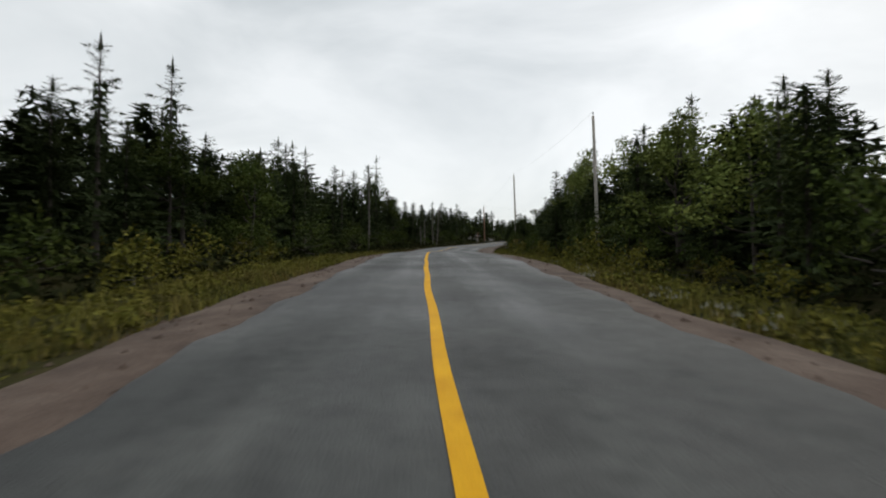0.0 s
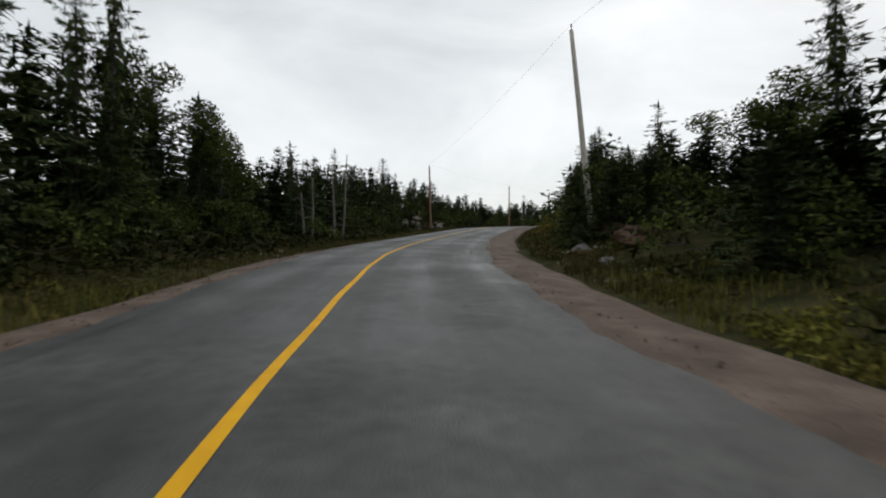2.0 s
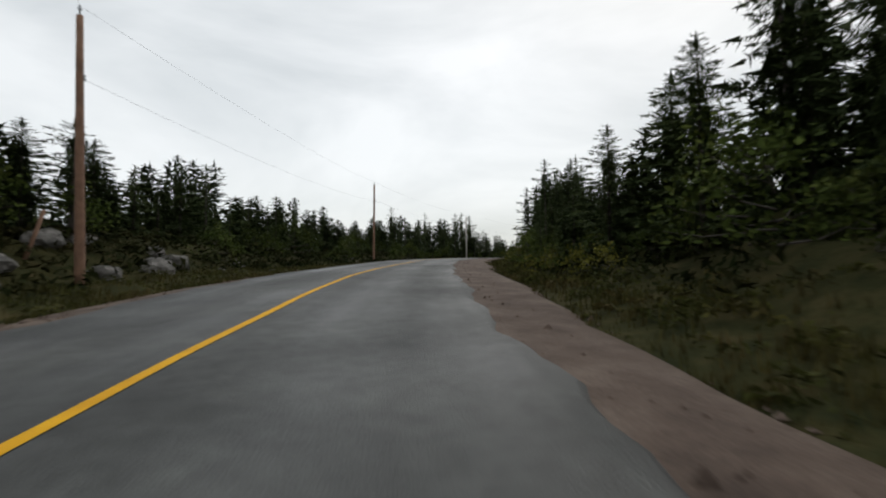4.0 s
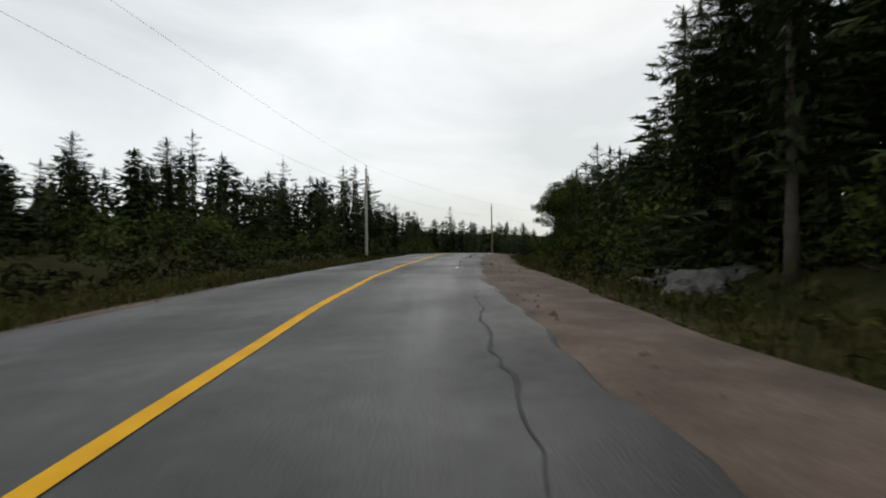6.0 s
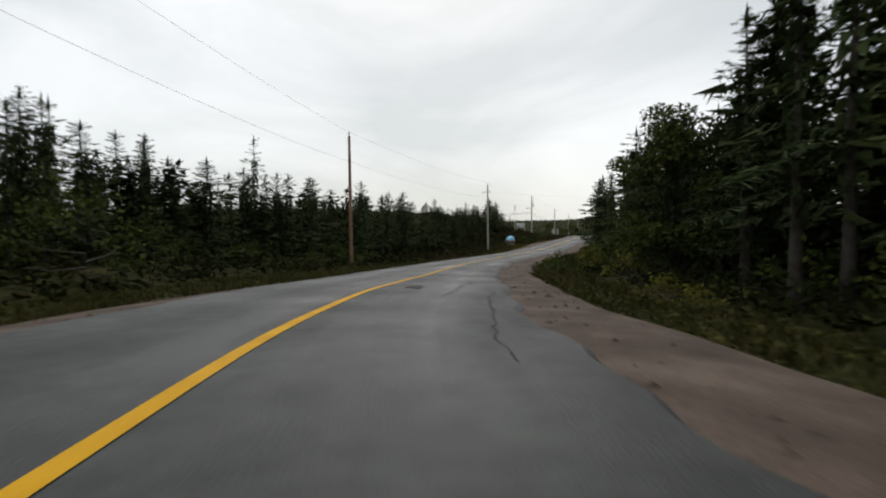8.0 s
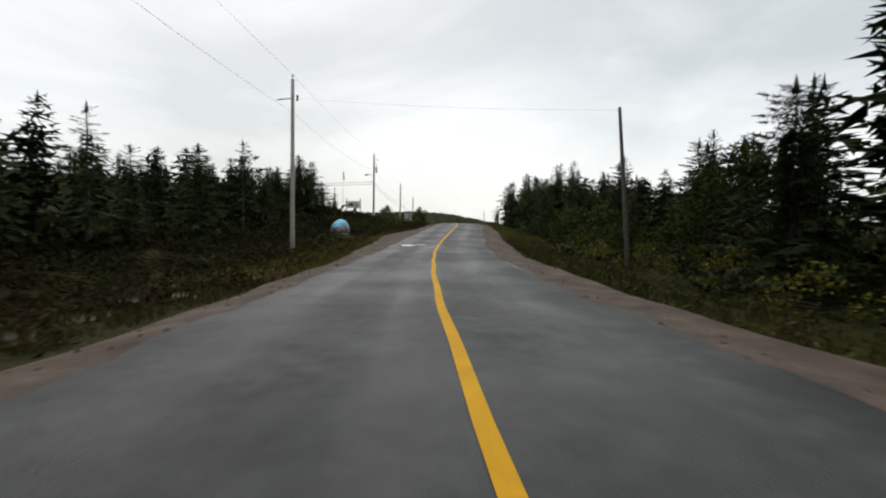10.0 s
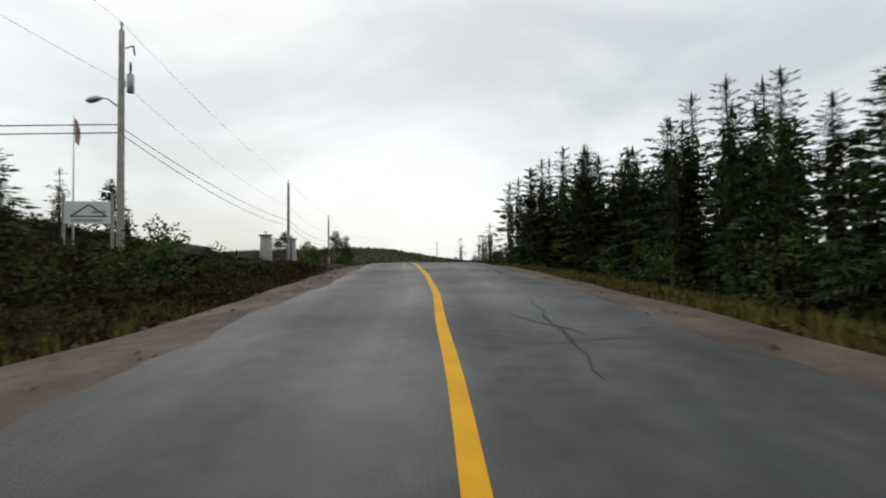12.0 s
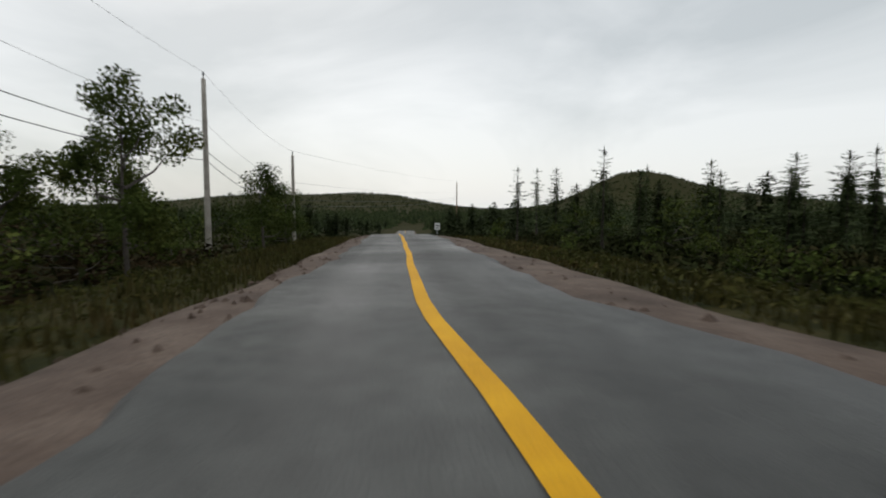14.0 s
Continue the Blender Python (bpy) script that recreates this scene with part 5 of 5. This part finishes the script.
for k, hh in enumerate((0.12, 0.33, 0.54, 0.75, 0.96)):
    part("rail", tube_mesh("rail", [a + Vector((0, 0, hh)), b + Vector((0, 0, hh))], [0.014, 0.014], DARK, 6), gate)
for f in np.linspace(0, 1, 7):
    p = a.lerp(b, f)
    part("upright", tube_mesh("upright", [p, p + Vector((0, 0, 0.98))], [0.014 if 0 < f < 1 else 0.03] * 2, DARK, 6), gate)
x, y, _z = at_land(345.0, 4.6)
z = ground_z(x, y)
small = thing("speed_sign", pose(x, y, z, 0, 0, -80), "small white traffic sign on a steel post", "sign")
part("post", tube_mesh("post", [(0, 0, -0.3), (0, 0, 2.3)], [0.03, 0.03], METAL, 6), small)
part("plate", box_mesh("plate", (0.6, 0.012, 0.75), WHITE, 0.004, (0, -0.04, 1.9)), small)
bar(small, -0.2, 1.98, 0.2, 1.98, 0.14, BLACKMARK, -0.05)
bar(small, -0.18, 1.72, 0.18, 1.72, 0.1, BLACKMARK, -0.05)


# ---------------------------------------------------------------- road wear: puddles, tar patches, cracks and loose stones
def blot(name, s, u, ls, lu, mat, label, category, lift=0.006, seed=1):
    """A flat irregular patch lying on the road."""
    g = np.random.default_rng(seed)
    ph = g.uniform(0, 6.28, 4)
    vs = [at_road(s, u, lift - 0.012 * abs(u))]
    n = 28
    for k in range(n):
        w = 6.283 * k / n
        r = 1 + 0.22 * math.sin(2 * w + ph[0]) + 0.16 * math.sin(3 * w + ph[1]) + 0.12 * math.sin(5 * w + ph[2]) + 0.08 * math.sin(9 * w + ph[3])
        uu = u + lu * r * math.sin(w)
        vs.append(at_road(s + ls * r * math.cos(w), uu, lift - 0.012 * abs(uu)))
    fs = [(0, 1 + k, 1 + (k + 1) % n) for k in range(n)]
    return tagged(new(name, mesh_from(name, vs, fs, mat)), label, category, "road wear")


for k, (s, u, ls, lu) in enumerate([(236.2, -1.58, 0.75, 0.30), (236.7, -1.0, 0.22, 0.42), (152.7, 1.8, 0.5, 0.05), (147.7, 1.65, 0.8, 0.06), (145.8, 1.73, 0.7, 0.08), (143.0, 1.74, 0.5, 0.13), (157.0, 1.82, 0.8, 0.05), (155.3, 1.75, 0.7, 0.09), (153.3, 1.77, 0.6, 0.08), (152.1, 1.68, 0.3, 0.20)]):
    blot("puddle", s, u, ls, lu, PUDDLE, "shallow rain puddle on the asphalt", "puddle", 0.007, k)
for k, (s, u, ls, lu) in enumerate([(150.8, 1.64, 0.3, 0.10), (144.9, -0.2, 0.22, 0.16), (144.4, -1.27, 0.3, 0.14), (178.5, 0.62, 0.5, 0.14), (235.4, -1.82, 0.26, 0.11), (229.7, -1.46, 0.35, 0.13), (228.4, -1.52, 0.3, 0.14)]):
    blot("tar_patch", s, u, ls, lu, WETSPOT, "dark tar patch on the asphalt", "road patch", 0.009, 40 + k)


def crack(s0, u0, s1, u1, width, seed):
    g = np.random.default_rng(seed)
    n = max(6, int(math.hypot(s1 - s0, u1 - u0) / 0.22))
    vs, fs, off = [], [], 0.0
    for k in range(n + 1):
        f = k / n
        off = 0.8 * off + g.normal(0, 0.028)
        w = width * g.uniform(0.4, 1.3) * (0.3 + math.sin(math.pi * f))
        s, u = s0 + (s1 - s0) * f, u0 + (u1 - u0) * f + off
        du, ds = (w, 0.0) if abs(s1 - s0) > abs(u1 - u0) else (0.0, w)
        vs += [at_road(s - ds / 2, u - du / 2, 0.005 - 0.012 * abs(u)), at_road(s + ds / 2, u + du / 2, 0.005 - 0.012 * abs(u))]
    for k in range(n):
        fs.append((2 * k, 2 * k + 1, 2 * k + 3, 2 * k + 2))
    return tagged(new("crack", mesh_from("crack", vs, fs, WETSPOT)), "dark jagged crack in the asphalt", "crack", "road wear")


for k, q in enumerate([(220, 0.7, 227, 1.9, 0.05), (222, 1.4, 224.5, 0.8, 0.03), (59.5, 2.86, 65.3, 3.0, 0.10), (70.4, 3.03, 76.0, 3.2, 0.12), (69, -0.3, 69.4, 2.8, 0.05), (71.5, 0.2, 71.9, 2.4, 0.04), (166, 0.5, 170, 0.9, 0.06), (36, 1.0, 40, 2.2, 0.07), (15, 1.6, 21, 2.6, 0.09), (22, 2.0, 27, 2.9, 0.10), (128, 1.5, 136, 2.0, 0.07), (113, 1.6, 122, 2.0, 0.07), (152.3, 1.6, 156.0, 1.75, 0.10), (172.0, 1.75, 178.5, 1.95, 0.09), (176, 1.2, 182, 1.7, 0.06), (224.0, -1.7, 229.5, -1.5, 0.13), (270, 1.4, 280, 1.9, 0.06), (259.5, 1.8, 266.0, 2.16, 0.14), (262, 1.2, 266.5, 1.5, 0.08), (282.5, 1.7, 287.0, 2.0, 0.10), (291, -1.5, 293, 0.0, 0.04), (252.5, 0.9, 257.0, 1.3, 0.09), (254.0, 1.2, 255.4, 0.7, 0.06), (253.5, 0.6, 253.9, 1.9, 0.05)]):
    crack(*q[:4], q[4] * 0.38, 60 + k)
ss = rng.uniform(-2, 330, 6000)
sd = rng.choice([-1, 1], len(ss))
out = rng.random(len(ss)) * 1.1
uu = np.where(sd < 0, asphalt_left(ss) - (outer_left(ss) + asphalt_left(ss)) * out, asphalt_right(ss) + (outer_right(ss) - asphalt_right(ss)) * out)
hh = np.interp(out, [0, 0.35, 0.75, 1.1], [-0.09, -0.10, -0.17, -0.36])
base = np.array([at_road(a, b, c) for a, b, c in zip(ss, uu, hh)])
octa = np.array([(1, 0, 0), (0, 1, 0), (-1, 0, 0), (0, -1, 0), (0, 0, 0.8), (0, 0, -0.5)])
octf = np.array([(0, 1, 4), (1, 2, 4), (2, 3, 4), (3, 0, 4), (1, 0, 5), (2, 1, 5), (3, 2, 5), (0, 3, 5)])
shape = octa[None] * rng.uniform(0.6, 1.4, (len(ss), 6, 1)) * (rng.uniform(0.012, 0.05, len(ss)) * np.where(rng.random(len(ss)) < 0.05, 2.0, 1.0))[:, None, None]
stones = (shape + base[:, None, :])[:, octf].reshape(-1, 3)
tagged(new("loose_stones", tri_mesh("loose_stones", stones, GRAVEL)), "loose stones scattered on the gravel shoulders", "stones", kind="stuff")
